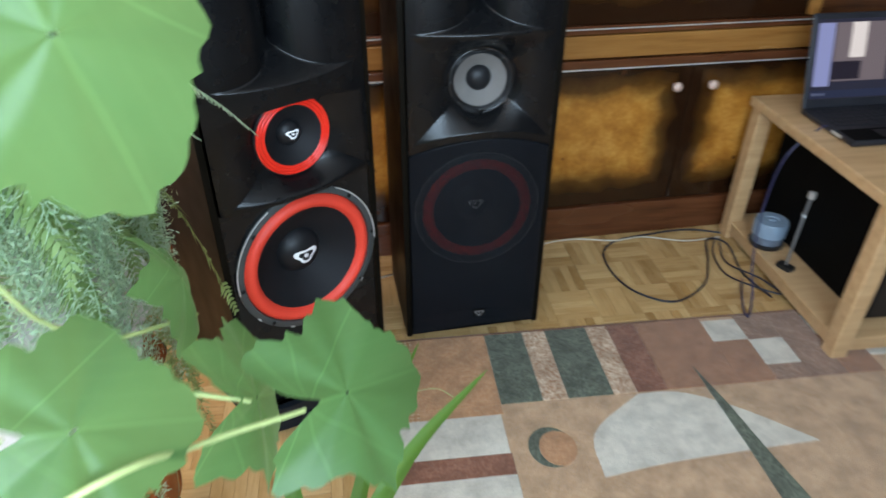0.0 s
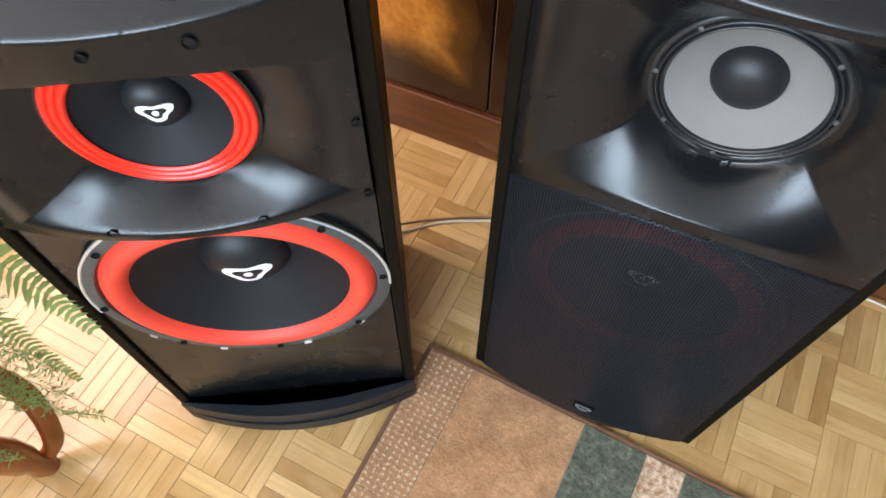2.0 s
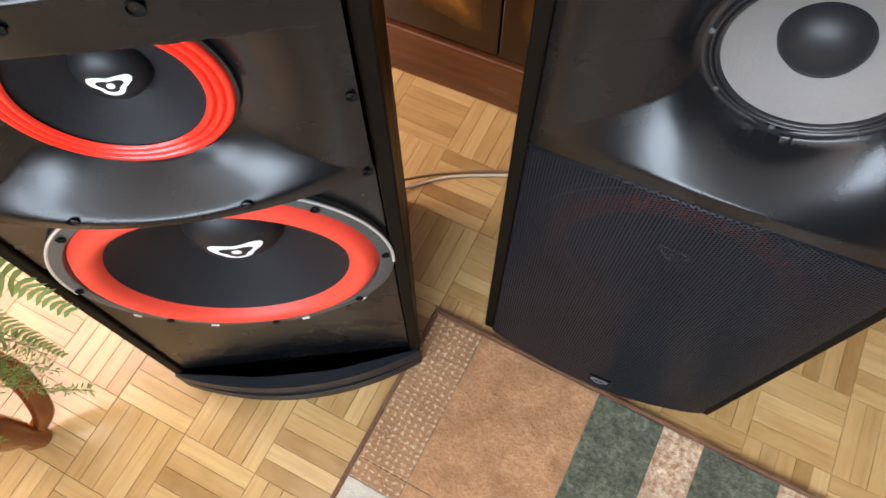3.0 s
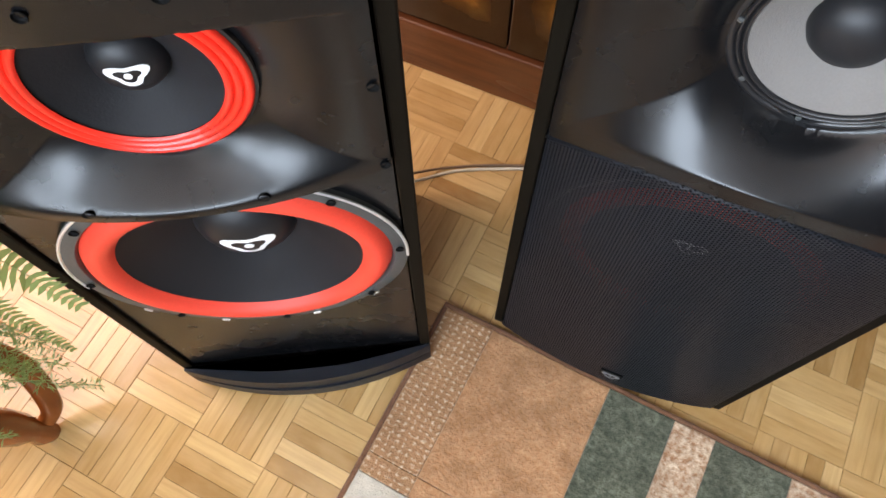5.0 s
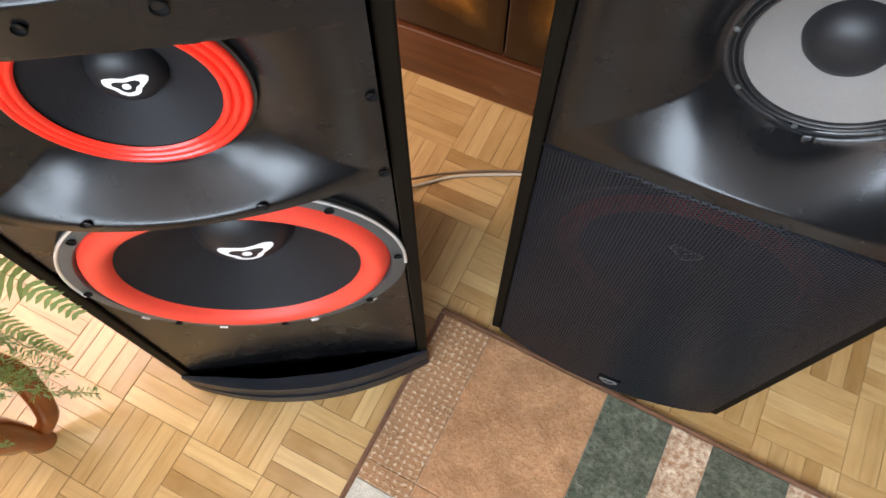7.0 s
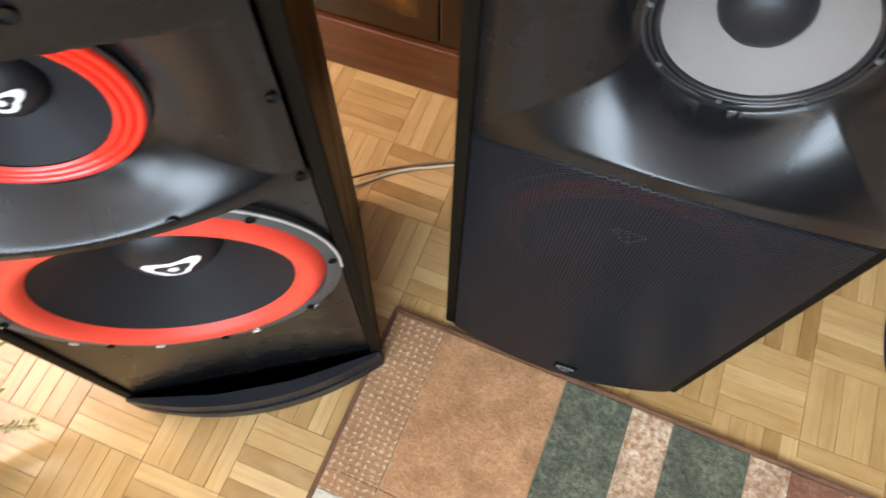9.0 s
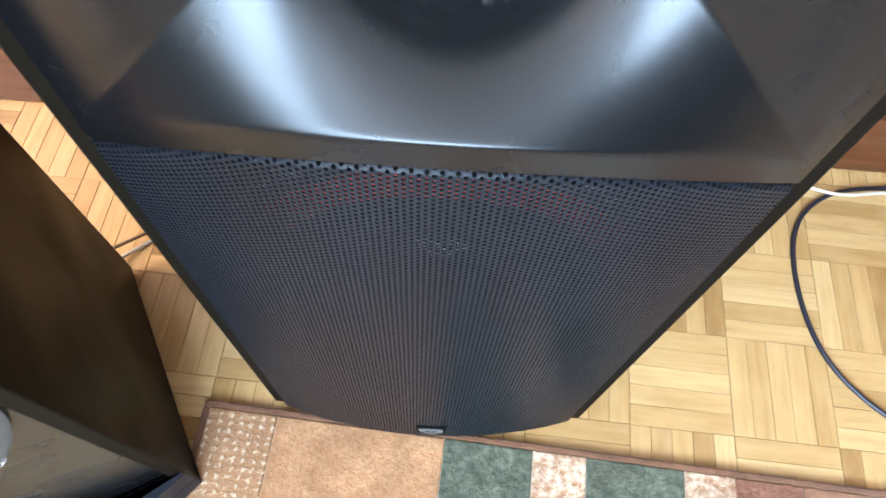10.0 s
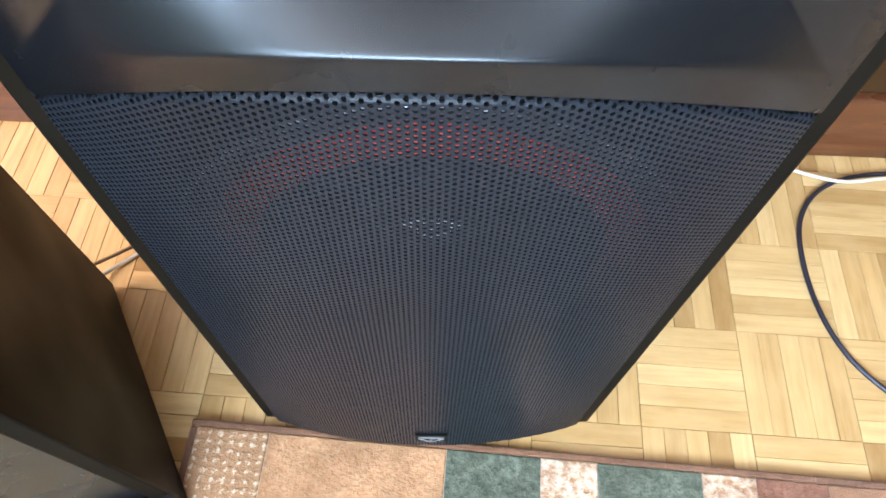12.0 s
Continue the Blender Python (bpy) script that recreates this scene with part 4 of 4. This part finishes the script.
def lobed(bm, m, size, curl, r, lobes=5):
    """A broad lobed leaf with toothed rim and sunken veins, base at the origin, tip along y."""
    n = 84
    flat = {}
    rings = []
    for k in (0.02, 0.3, 0.6, 0.85, 1.0):
        ring_v = []
        for i in range(n):
            a = math.tau * i / n
            body = 0.70 + 0.32 * (1 - 2 * abs((((a - math.pi / 2) * lobes / math.tau + 0.5) % 1.0) - 0.5)) ** 1.2
            notch = 1 - 0.55 * math.exp(-((abs(a - 1.5 * math.pi)) / 0.25) ** 2)
            tooth = 1 + (0.05 * (1, -0.2, -1, 0.3)[i % 4] * r.uniform(0.2, 1.5) + r.uniform(-0.02, 0.02) if k == 1.0 else 0)
            rr = size * 0.62 * body * notch * tooth * k * (1.18 if math.sin(a) > 0.75 else 1.0)
            x, y = rr * math.cos(a), rr * math.sin(a) + size * 0.28
            vein = -0.06 * size * k * abs(math.cos(lobes * (a - math.pi / 2) / 2)) ** 6
            z = -curl * (x * x + (y - size * 0.28) ** 2) / size + vein + size * 0.04 * math.sin(3 * a + curl * 5) * k * k
            ring_v.append(bm.verts.new(m @ Vector((x, y, z))))
            flat[ring_v[-1]] = (x / size, y / size)
        rings.append(ring_v)
    for a, b in zip(rings, rings[1:]):
        for i in range(n):
            bm.faces.new((a[i], a[(i + 1) % n], b[(i + 1) % n], b[i]))
    uv = bm.loops.layers.uv.new("UVMap")
    for f in bm.faces:
        for lp in f.loops:
            lp[uv].uv = flat[lp.vert]
    return bm


def toward(p, tip, normal):
    """A leaf's pose: base at p, running to tip, upper side along normal."""
    y = (Vector(tip) - Vector(p)).normalized()
    z = Vector(normal)
    z = (z - y * z.dot(y)).normalized()
    x = y.cross(z)
    return Matrix.Translation(p) @ Matrix((x, y, z)).transposed().to_4x4()


def vine():
    v = thing("vine_plant", pose(0, 0, 0), "leafy vine with broad toothed bright green leaves, sunlit", "potted plant")
    r = random.Random(5)
    pot(v, 0.02, 0.52, 0.935, 0.09, 0.14)
    leaves = (((0.484, 0.745, 1.087), (0.627, 0.838, 1.033), 0.172, 0.20, (-0.1, -0.7, 0.7)),
              ((0.412, 0.791, 1.059), (0.457, 0.885, 0.975), 0.165, 0.30, (0.1, -0.7, 0.7)),
              ((0.305, 0.620, 1.226), (0.398, 0.671, 1.173), 0.150, 0.30, (0.15, -0.6, 0.75)),
              ((0.381, 0.660, 1.509), (0.429, 0.668, 1.360), 0.172, 0.30, (0.55, -0.75, 0.3)),
              ((0.332, 1.014, 1.102), (0.387, 0.872, 1.002), 0.125, 0.50, (0.96, -0.2, 0.1)))
    for p, tip, size, curl, normal in leaves:
        part("leaf", lobed(bmesh.new(), toward(p, tip, normal), size, curl, r), VINE, v, "", 80)
    stems = ([(0.02, 0.52, 1.06), (0.329, 0.600, 1.180), (0.399, 0.682, 1.127), (0.482, 0.743, 1.085)],
             [(0.324, 0.769, 1.124), (0.362, 0.797, 1.079), (0.424, 0.806, 1.043)],
             [(0.02, 0.52, 1.06), (0.162, 0.755, 1.264), (0.179, 0.818, 1.260), (0.214, 0.840, 1.216), (0.242, 0.847, 1.148), (0.285, 0.869, 1.098), (0.324, 0.931, 1.058), (0.353, 0.973, 1.036)],
             [(0.285, 0.869, 1.098), (0.306, 0.808, 1.113), (0.324, 0.769, 1.124)],
             [(0.02, 0.52, 1.06), (0.08, 0.50, 1.30), (0.352, 0.668, 1.497), (0.383, 0.660, 1.509)],
             [(0.02, 0.52, 1.06), (0.305, 0.620, 1.226)])
    for line in stems:
        part("stem", tube(line, lambda t: 0.0036 - 0.0014 * t, 7, 8), STEM, v, "", 60)


vine()


def strap_plant():
    s = thing("strap_leaf_plant", pose(0, 0, 0), "potted plant with long narrow striped strap leaves", "potted plant")
    pot(s, 0.47, 0.96, 0.0, 0.12, 0.24)
    for line, wide in (([(0.475, 0.955, 0.2), (0.51, 0.98, 0.45), (0.62, 1.06, 0.60), (0.783, 1.163, 0.68)], 0.019),
                       ([(0.47, 0.97, 0.2), (0.50, 1.08, 0.36), (0.58, 1.25, 0.455), (0.701, 1.459, 0.50)], 0.016),
                       ([(0.46, 0.97, 0.2), (0.42, 1.05, 0.40), (0.40, 1.15, 0.48), (0.42, 1.25, 0.42)], 0.016)):
        pts = spline(line, 12)
        bm = bmesh.new()
        rows = []
        for i, p in enumerate(pts):
            t = i / (len(pts) - 1)
            way = (pts[min(i + 1, len(pts) - 1)] - pts[max(i - 1, 0)]).normalized()
            side = way.cross(Vector((0, 0, 1))).normalized()
            up = side.cross(way)
            w = wide * min(1, 0.45 + 1.6 * t) * (1 - max(0, t - 0.55) / 0.45) ** 0.7 + 0.0004
            rows.append([bm.verts.new(p + side * w * k + up * w * 0.35 * abs(k)) for k in (-1, -0.5, 0, 0.5, 1)])
        for a, b in zip(rows, rows[1:]):
            for i in range(4):
                bm.faces.new((a[i], a[i + 1], b[i + 1], b[i]))
        part("strap_leaf", bm, BLADE, s, "", 80)
    part("dry_strand", tube([(0.58, 1.33, 0.30), (0.66, 1.44, 0.34), (0.74, 1.47, 0.33), (0.79, 1.47, 0.29)], 0.0011, 5, 8), STEM, s, "thin pale dry strand")


strap_plant()


def plant_table():
    t = thing("plant_table", pose(0, 0, 0), "orange-stained wooden table with turned legs", "table")
    x0, x1, y0, y1 = -0.72, 0.14, 0.40, 1.38
    part("tabletop", box(x0, x1, y0, y1, 0.905, 0.930, 0.006), STANDWOOD, t)
    part("apron", box(x1 - 0.035, x1 - 0.012, y0 + 0.06, y1 - 0.06, 0.83, 0.905), STANDWOOD, t)
    part("apron", box(x0 + 0.06, x1 - 0.06, y1 - 0.035, y1 - 0.012, 0.83, 0.905), STANDWOOD, t)
    turned = [(0.0, 0.0), (0.020, 0.0), (0.026, 0.03), (0.020, 0.06), (0.030, 0.10), (0.034, 0.16), (0.028, 0.22), (0.020, 0.262), (0.030, 0.270), (0.030, 0.285), (0.021, 0.293),
              (0.026, 0.34), (0.036, 0.42), (0.038, 0.48), (0.028, 0.55), (0.024, 0.58), (0.036, 0.59), (0.036, 0.61), (0.028, 0.62), (0.032, 0.90)]
    for (a, b), (c, d) in (((0.085, 1.40), (0.045, 1.485)), ((0.09, 0.46), (0.09, 0.44)), ((-0.66, 1.32), (-0.68, 1.36)), ((-0.66, 0.46), (-0.68, 0.44))):
        shear = Matrix(((1, 0, (a - c) / 0.9, c), (0, 1, (b - d) / 0.9, d), (0, 0, 1, 0), (0, 0, 0, 1)))
        part("leg", lathe(turned, 32, shear), STANDWOOD, t, "turned wooden leg", 40)
    part("brace", tube([(0.115, 1.43, 0.62), (0.075, 1.545, 0.45), (0.045, 1.575, 0.22), (0.055, 1.535, 0.07), (0.045, 1.49, 0.03)], 0.021, 12, 10, None, 0.7), STANDWOOD, t, "bowed wooden brace", 60)
    part("brace", tube([(0.045, 1.48, 0.06), (-0.08, 1.44, 0.09), (-0.25, 1.40, 0.12), (-0.45, 1.37, 0.10), (-0.67, 1.36, 0.05)], 0.024, 12, 10), STANDWOOD, t, "curved stretcher", 60)
    part("corner_block", lathe([(0.0, 0.575), (0.055, 0.578), (0.062, 0.595), (0.055, 0.612), (0.0, 0.615)], 32, Matrix.Translation((0.10, 1.425, 0))), STANDWOOD, t, "round carved block", 50)

    # the cloth, a thing that lies on the table
    bm = bmesh.new()
    n = 150
    cx, cy = (x0 + x1) / 2, (y0 + y1) / 2
    hx, hy = (x1 - x0) / 2 + 0.004, (y1 - y0) / 2 + 0.004
    rows = []
    for i in range(n + 1):
        row = []
        for j in range(n + 1):
            u, w = (2 * i / n - 1) * (hx + 0.20), (2 * j / n - 1) * (hy + 0.20)
            ou, ow = max(0, abs(u) - hx), max(0, abs(w) - hy)
            drop = math.hypot(ou, ow) if ou and ow else ou + ow
            wave = 0.006 * math.sin(38 * (u + w) + 1.3 * math.sin(9 * (u - w))) * min(1, drop / 0.1)
            flare = 0.10 * drop + wave + 0.004 * (drop > 0)
            x = math.copysign(min(abs(u), hx) + (flare + (0.12 * drop if ow else 0)) * (ou > 0), u)
            y = math.copysign(min(abs(w), hy) + (flare + (0.10 * drop if ou else 0)) * (ow > 0), w)
            scallop = 0.006 * abs(math.sin(60 * (u + w))) if drop > 0.18 else 0.0
            z = 0.934 - drop * 0.97 + scallop
            row.append(bm.verts.new((cx + x, cy + y, z)))
        rows.append(row)
    rr = random.Random(3)
    for i in range(n):
        for j in range(n):
            mid = (rows[i][j].co + rows[i + 1][j + 1].co) / 2
            if mid.z < 0.86 and (i % 3 == 1) and (j % 3 == 1) and math.sin(i * 0.3) * math.sin(j * 0.26) > 0.35:
                continue
            bm.faces.new((rows[i][j], rows[i + 1][j], rows[i + 1][j + 1], rows[i][j + 1]))
    cloth = part("tablecloth", bm, LACE, None, "", 70)
    tagged(cloth, "white lace tablecloth hanging over the table edges", "tablecloth")


plant_table()

# ---- the stand with the laptop ----


def av_stand():
    s = thing("laptop_stand", pose(2.118, 1.655, 0, 0, 0, -4.5), "light beech stand with square legs and low shelf", "table")
    w, d, h = 0.80, 0.82, 0.615
    part("tabletop", box(-0.012, w, -0.012, d, h - 0.038, h, 0.005), BEECH, s)
    for x, y in ((0, 0), (0, d - 0.065), (w - 0.065, 0), (w - 0.065, d - 0.065)):
        part("leg", box(x, x + 0.060, y, y + 0.060, 0.0, h - 0.038, 0.006), BEECH, s)
    part("shelf", box(0.008, w - 0.008, 0.008, d - 0.008, 0.066, 0.084, 0.003), BEECH, s, "low beech shelf")
    part("side_rail", box(0.012, 0.03, 0.06, d - 0.065, 0.028, 0.066, 0.003), BEECH, s)
    part("front_rail", box(0.06, w - 0.065, 0.012, 0.03, 0.028, 0.066, 0.003), BEECH, s)


av_stand()


def black_box():
    s = thing("subwoofer", pose(2.262, 1.735, 0.0845, 0, 0, -4.5), "black box-shaped subwoofer on the low shelf", "subwoofer")
    part("body", box(0, 0.545, 0, 0.685, 0.006, 0.44, 0.008), PANEL, s)
    part("front_panel", box(0.02, 0.48, -0.006, 0.0, 0.02, 0.42, 0.002), RUBBER, s)
    for x in (0.04, 0.46):
        for y in (0.04, 0.62):
            part("foot", lathe([(0.0, 0.0), (0.012, 0.0), (0.014, 0.007)], 14, Matrix.Translation((x, y, 0))), RUBBER, s)
    part("lamp", lathe([(0.003, 0.0), (0.002, 0.002), (0.0, 0.0025)], 10, at_front(0.10, -0.006, 0.06)), WHITE_INK, s)


black_box()


def antenna():
    s = thing("small_antenna", pose(2.200, 2.06, 0.0845, 0, 0, 20), "small silver rod antenna leaning beside the black box", "antenna")
    part("base", box(-0.018, 0.018, -0.03, 0.03, 0.0, 0.02, 0.004), RUBBER, s)
    part("mast", tube([(0, 0, 0.015), (0.004, 0.0, 0.15), (0.012, 0, 0.33)], 0.005, 8, 6), BADGE, s)
    part("crossbar", tube([(-0.05, -0.03, 0.26), (0.0, 0, 0.235), (0.055, 0.03, 0.21)], 0.0045, 8, 5), BADGE, s)
    part("tip", lathe([(0.0, 0.30), (0.012, 0.302), (0.013, 0.325), (0.0, 0.33)], 14, Matrix.Translation((0.012, 0, 0))), SILVER, s)


antenna()

CLEARBLUE = grained("smoky_blue_plastic", (0.22, 0.30, 0.38), 0.18, 0.15, 30, 0.05)
DISCS = grained("disc_stack", (0.16, 0.20, 0.26), 0.25, 0.3, 200, 0.1, metal=0.3)


def disc_tub():
    s = thing("disc_spindle", pose(2.232, 2.235, 0.0845), "round smoky-blue spindle tub of blank discs", "disc tub")
    part("tray", lathe([(0.0, 0.0), (0.064, 0.0), (0.066, 0.006), (0.066, 0.016), (0.062, 0.018)], 48), RUBBER, s, "black tray", 40)
    part("discs", lathe([(0.0605, 0.018), (0.0605, 0.088), (0.012, 0.089), (0.0, 0.089)], 48), DISCS, s, "stack of discs", 40)
    part("cover", lathe([(0.0635, 0.05), (0.0640, 0.10), (0.060, 0.108), (0.026, 0.110), (0.024, 0.106), (0.010, 0.106), (0.009, 0.112), (0.0, 0.112)], 48), CLEARBLUE, s, "pale blue cover", 40)


disc_tub()

CHASSIS = grained("laptop_plastic", (0.016, 0.017, 0.022), 0.4, 0.2, 80, 0.1)
KEY = grained("laptop_key", (0.012, 0.012, 0.016), 0.5, 0.2, 80, 0.1)


def screen_material(name, c, power):
    k = Nodes(name, 0.25)
    k.color((0.01, 0.01, 0.012))
    k.b.inputs["Emission Color"].default_value = (*c, 1)
    k.b.inputs["Emission Strength"].default_value = power
    return k.done()


def laptop():
    s = thing("laptop", pose(2.222, 1.985, 0.6155, 0, 0, -3), "open black laptop showing a blue desktop window", "laptop")
    w, d = 0.43, 0.29
    part("base", box(0, w, 0, d, 0.004, 0.024, 0.005), CHASSIS, s)
    part("palm_rest", box(0.006, w - 0.006, 0.006, 0.09, 0.024, 0.0255, 0.0005), PANEL, s)
    part("touchpad", box(0.12, 0.21, 0.018, 0.078, 0.0255, 0.0262), RUBBER, s)
    for row in range(5):
        for col in range(14):
            x, y = 0.018 + col * 0.0283, 0.122 + row * 0.0285
            part("key", box(x, x + 0.0245, y, y + 0.0250, 0.0242, 0.0272, 0.001, 1), KEY, s)
    for x in (0.03, w - 0.03):
        for y in (0.03, d - 0.03):
            part("foot", box(x - 0.01, x + 0.01, y - 0.005, y + 0.005, 0.0, 0.004), RUBBER, s)
    part("port_strip", box(-0.002, 0.0, 0.06, 0.11, 0.008, 0.018), SILVER, s)
    lid = part("lid", box(0, w, -0.005, 0.007, 0.0, 0.325, 0.005), CHASSIS, s, "open screen lid")
    lid.matrix_basis = pose(0, d - 0.004, 0.020, -16)
    for name, c, p, x0, x1, z0, z1, lift in (("screen", (0.035, 0.04, 0.09), 0.5, 0.016, w - 0.016, 0.026, 0.246, 0.0002), ("window_pane", (0.33, 0.42, 0.85), 0.85, 0.022, 0.085, 0.062, 0.236, 0.0008),
                                             ("picture_pane", (0.30, 0.27, 0.32), 0.6, 0.09, 0.30, 0.075, 0.236, 0.0008), ("bright_pane", (0.85, 0.88, 0.92), 1.0, 0.15, 0.21, 0.14, 0.236, 0.0014),
                                             ("dark_pane", (0.03, 0.02, 0.05), 0.4, 0.09, 0.20, 0.080, 0.13, 0.0020), ("taskbar", (0.03, 0.05, 0.14), 0.5, 0.016, w - 0.016, 0.030, 0.050, 0.0014)):
        part(name, box(x0, x1, -0.0054 - lift, -0.0050, z0 * 1.24, z1 * 1.24), screen_material(name + "_glow", c, p), lid)
    for i in range(3):
        part("taskbar_icon", box(0.026 + i * 0.018, 0.034 + i * 0.018, -0.0076, -0.0070, 0.045, 0.054), screen_material("icon_glow", (0.3, 0.4, 0.7), 0.5), lid)


laptop()

CABLE = grained("black_cable_rubber", (0.013, 0.012, 0.022), 0.4, 0.2, 60, 0.1)
CABLE_BLUE = grained("dark_blue_cable", (0.025, 0.025, 0.07), 0.35, 0.2, 60, 0.1)
CABLE_WHITE = grained("ivory_cable", (0.62, 0.54, 0.42), 0.45, 0.1, 60, 0.1)
CABLE_BROWN = grained("brown_cable", (0.20, 0.12, 0.07), 0.45, 0.2, 60, 0.1)


def cable(name, label, line, r, mat):
    tagged(part(name, tube(line, r, 8, 10), mat, None, "", 60), label, "cable")


z = 0.0045
cable("audio_cable", "black cable lying in a wide loop on the parquet", [(2.20, 2.44, z), (2.05, 2.50, z), (1.85, 2.495, z), (1.70, 2.47, z), (1.618, 2.385, z), (1.606, 2.235, z), (1.652, 2.115, z), (1.765, 2.045, z), (1.925, 2.125, z), (2.02, 2.27, 0.006), (2.09, 2.40, 0.012), (2.16, 2.36, 0.006), (2.11, 2.16, 0.005), (2.13, 2.00, 0.005)], 0.0042, CABLE)
cable("tangled_cable", "black cable tangled beside the stand leg", [(2.13, 2.41, z), (2.06, 2.30, 0.012), (2.04, 2.17, z), (2.10, 2.06, 0.012), (2.17, 2.00, 0.014), (2.14, 2.10, 0.02), (2.07, 2.22, 0.02), (2.12, 2.36, 0.02)], 0.0035, CABLE)
cable("usb_cable", "dark blue cable hanging from the laptop to the floor", [(2.258, 2.13, 0.630), (2.21, 2.13, 0.625), (2.12, 2.14, 0.52), (2.085, 2.13, 0.33), (2.065, 2.08, 0.14), (2.03, 1.98, 0.03), (1.985, 1.92, 0.016), (1.965, 1.90, 0.016), (1.975, 1.94, 0.016), (2.02, 2.03, 0.02), (2.08, 2.12, 0.008)], 0.0034, CABLE_BLUE)
cable("flex_cable", "ivory cable along the foot of the wall unit", [(1.22, 2.46, 0.004), (1.42, 2.515, 0.004), (1.55, 2.52, 0.004), (1.70, 2.468, 0.012), (1.83, 2.475, 0.010), (2.00, 2.42, 0.004), (2.16, 2.42, 0.004)], 0.0032, CABLE_WHITE)
cable("speaker_cable", "beige speaker cable between the two loudspeakers", [(0.44, 2.235, 0.02), (0.485, 2.285, 0.004), (0.55, 2.335, 0.004), (0.68, 2.395, 0.004), (0.78, 2.43, 0.004), (0.90, 2.46, 0.06)], 0.0035, CABLE_WHITE)
cable("speaker_cable", "brown speaker cable between the two loudspeakers", [(0.45, 2.265, 0.03), (0.52, 2.33, 0.004), (0.62, 2.380, 0.004), (0.72, 2.415, 0.004), (0.80, 2.425, 0.004)], 0.0030, CABLE_BROWN)

# ---- parquet pieces ----
for m in near_fingers:
    ob = new("parquet_finger", FINGER)
    ob.parent = floor
    ob.matrix_basis = m
fv, ff, fuv = [], [], []
src_v = np.array([v.co[:] for v in FINGER.vertices])
src_f = [tuple(p.vertices) for p in FINGER.polygons]
for m in far_fingers:
    a = np.array(m)
    base = len(fv)
    fv.extend((src_v @ a[:3, :3].T + a[:3, 3]).tolist())
    for f in src_f:
        ff.append(tuple(i + base for i in f))
        fuv.extend((src_v[i][0], src_v[i][1]) for i in f)
me = bpy.data.meshes.new("parquet_rest")
me.from_pydata(fv, [], ff)
layer = me.uv_layers.new(name="UVMap")
layer.data.foreach_set("uv", np.array(fuv, dtype=np.float32).ravel())
me.materials.append(PARQUET)
rest = new("parquet_rest", me)
rest.parent = floor
tagged(rest, "rest of the oak parquet", kind="stuff")
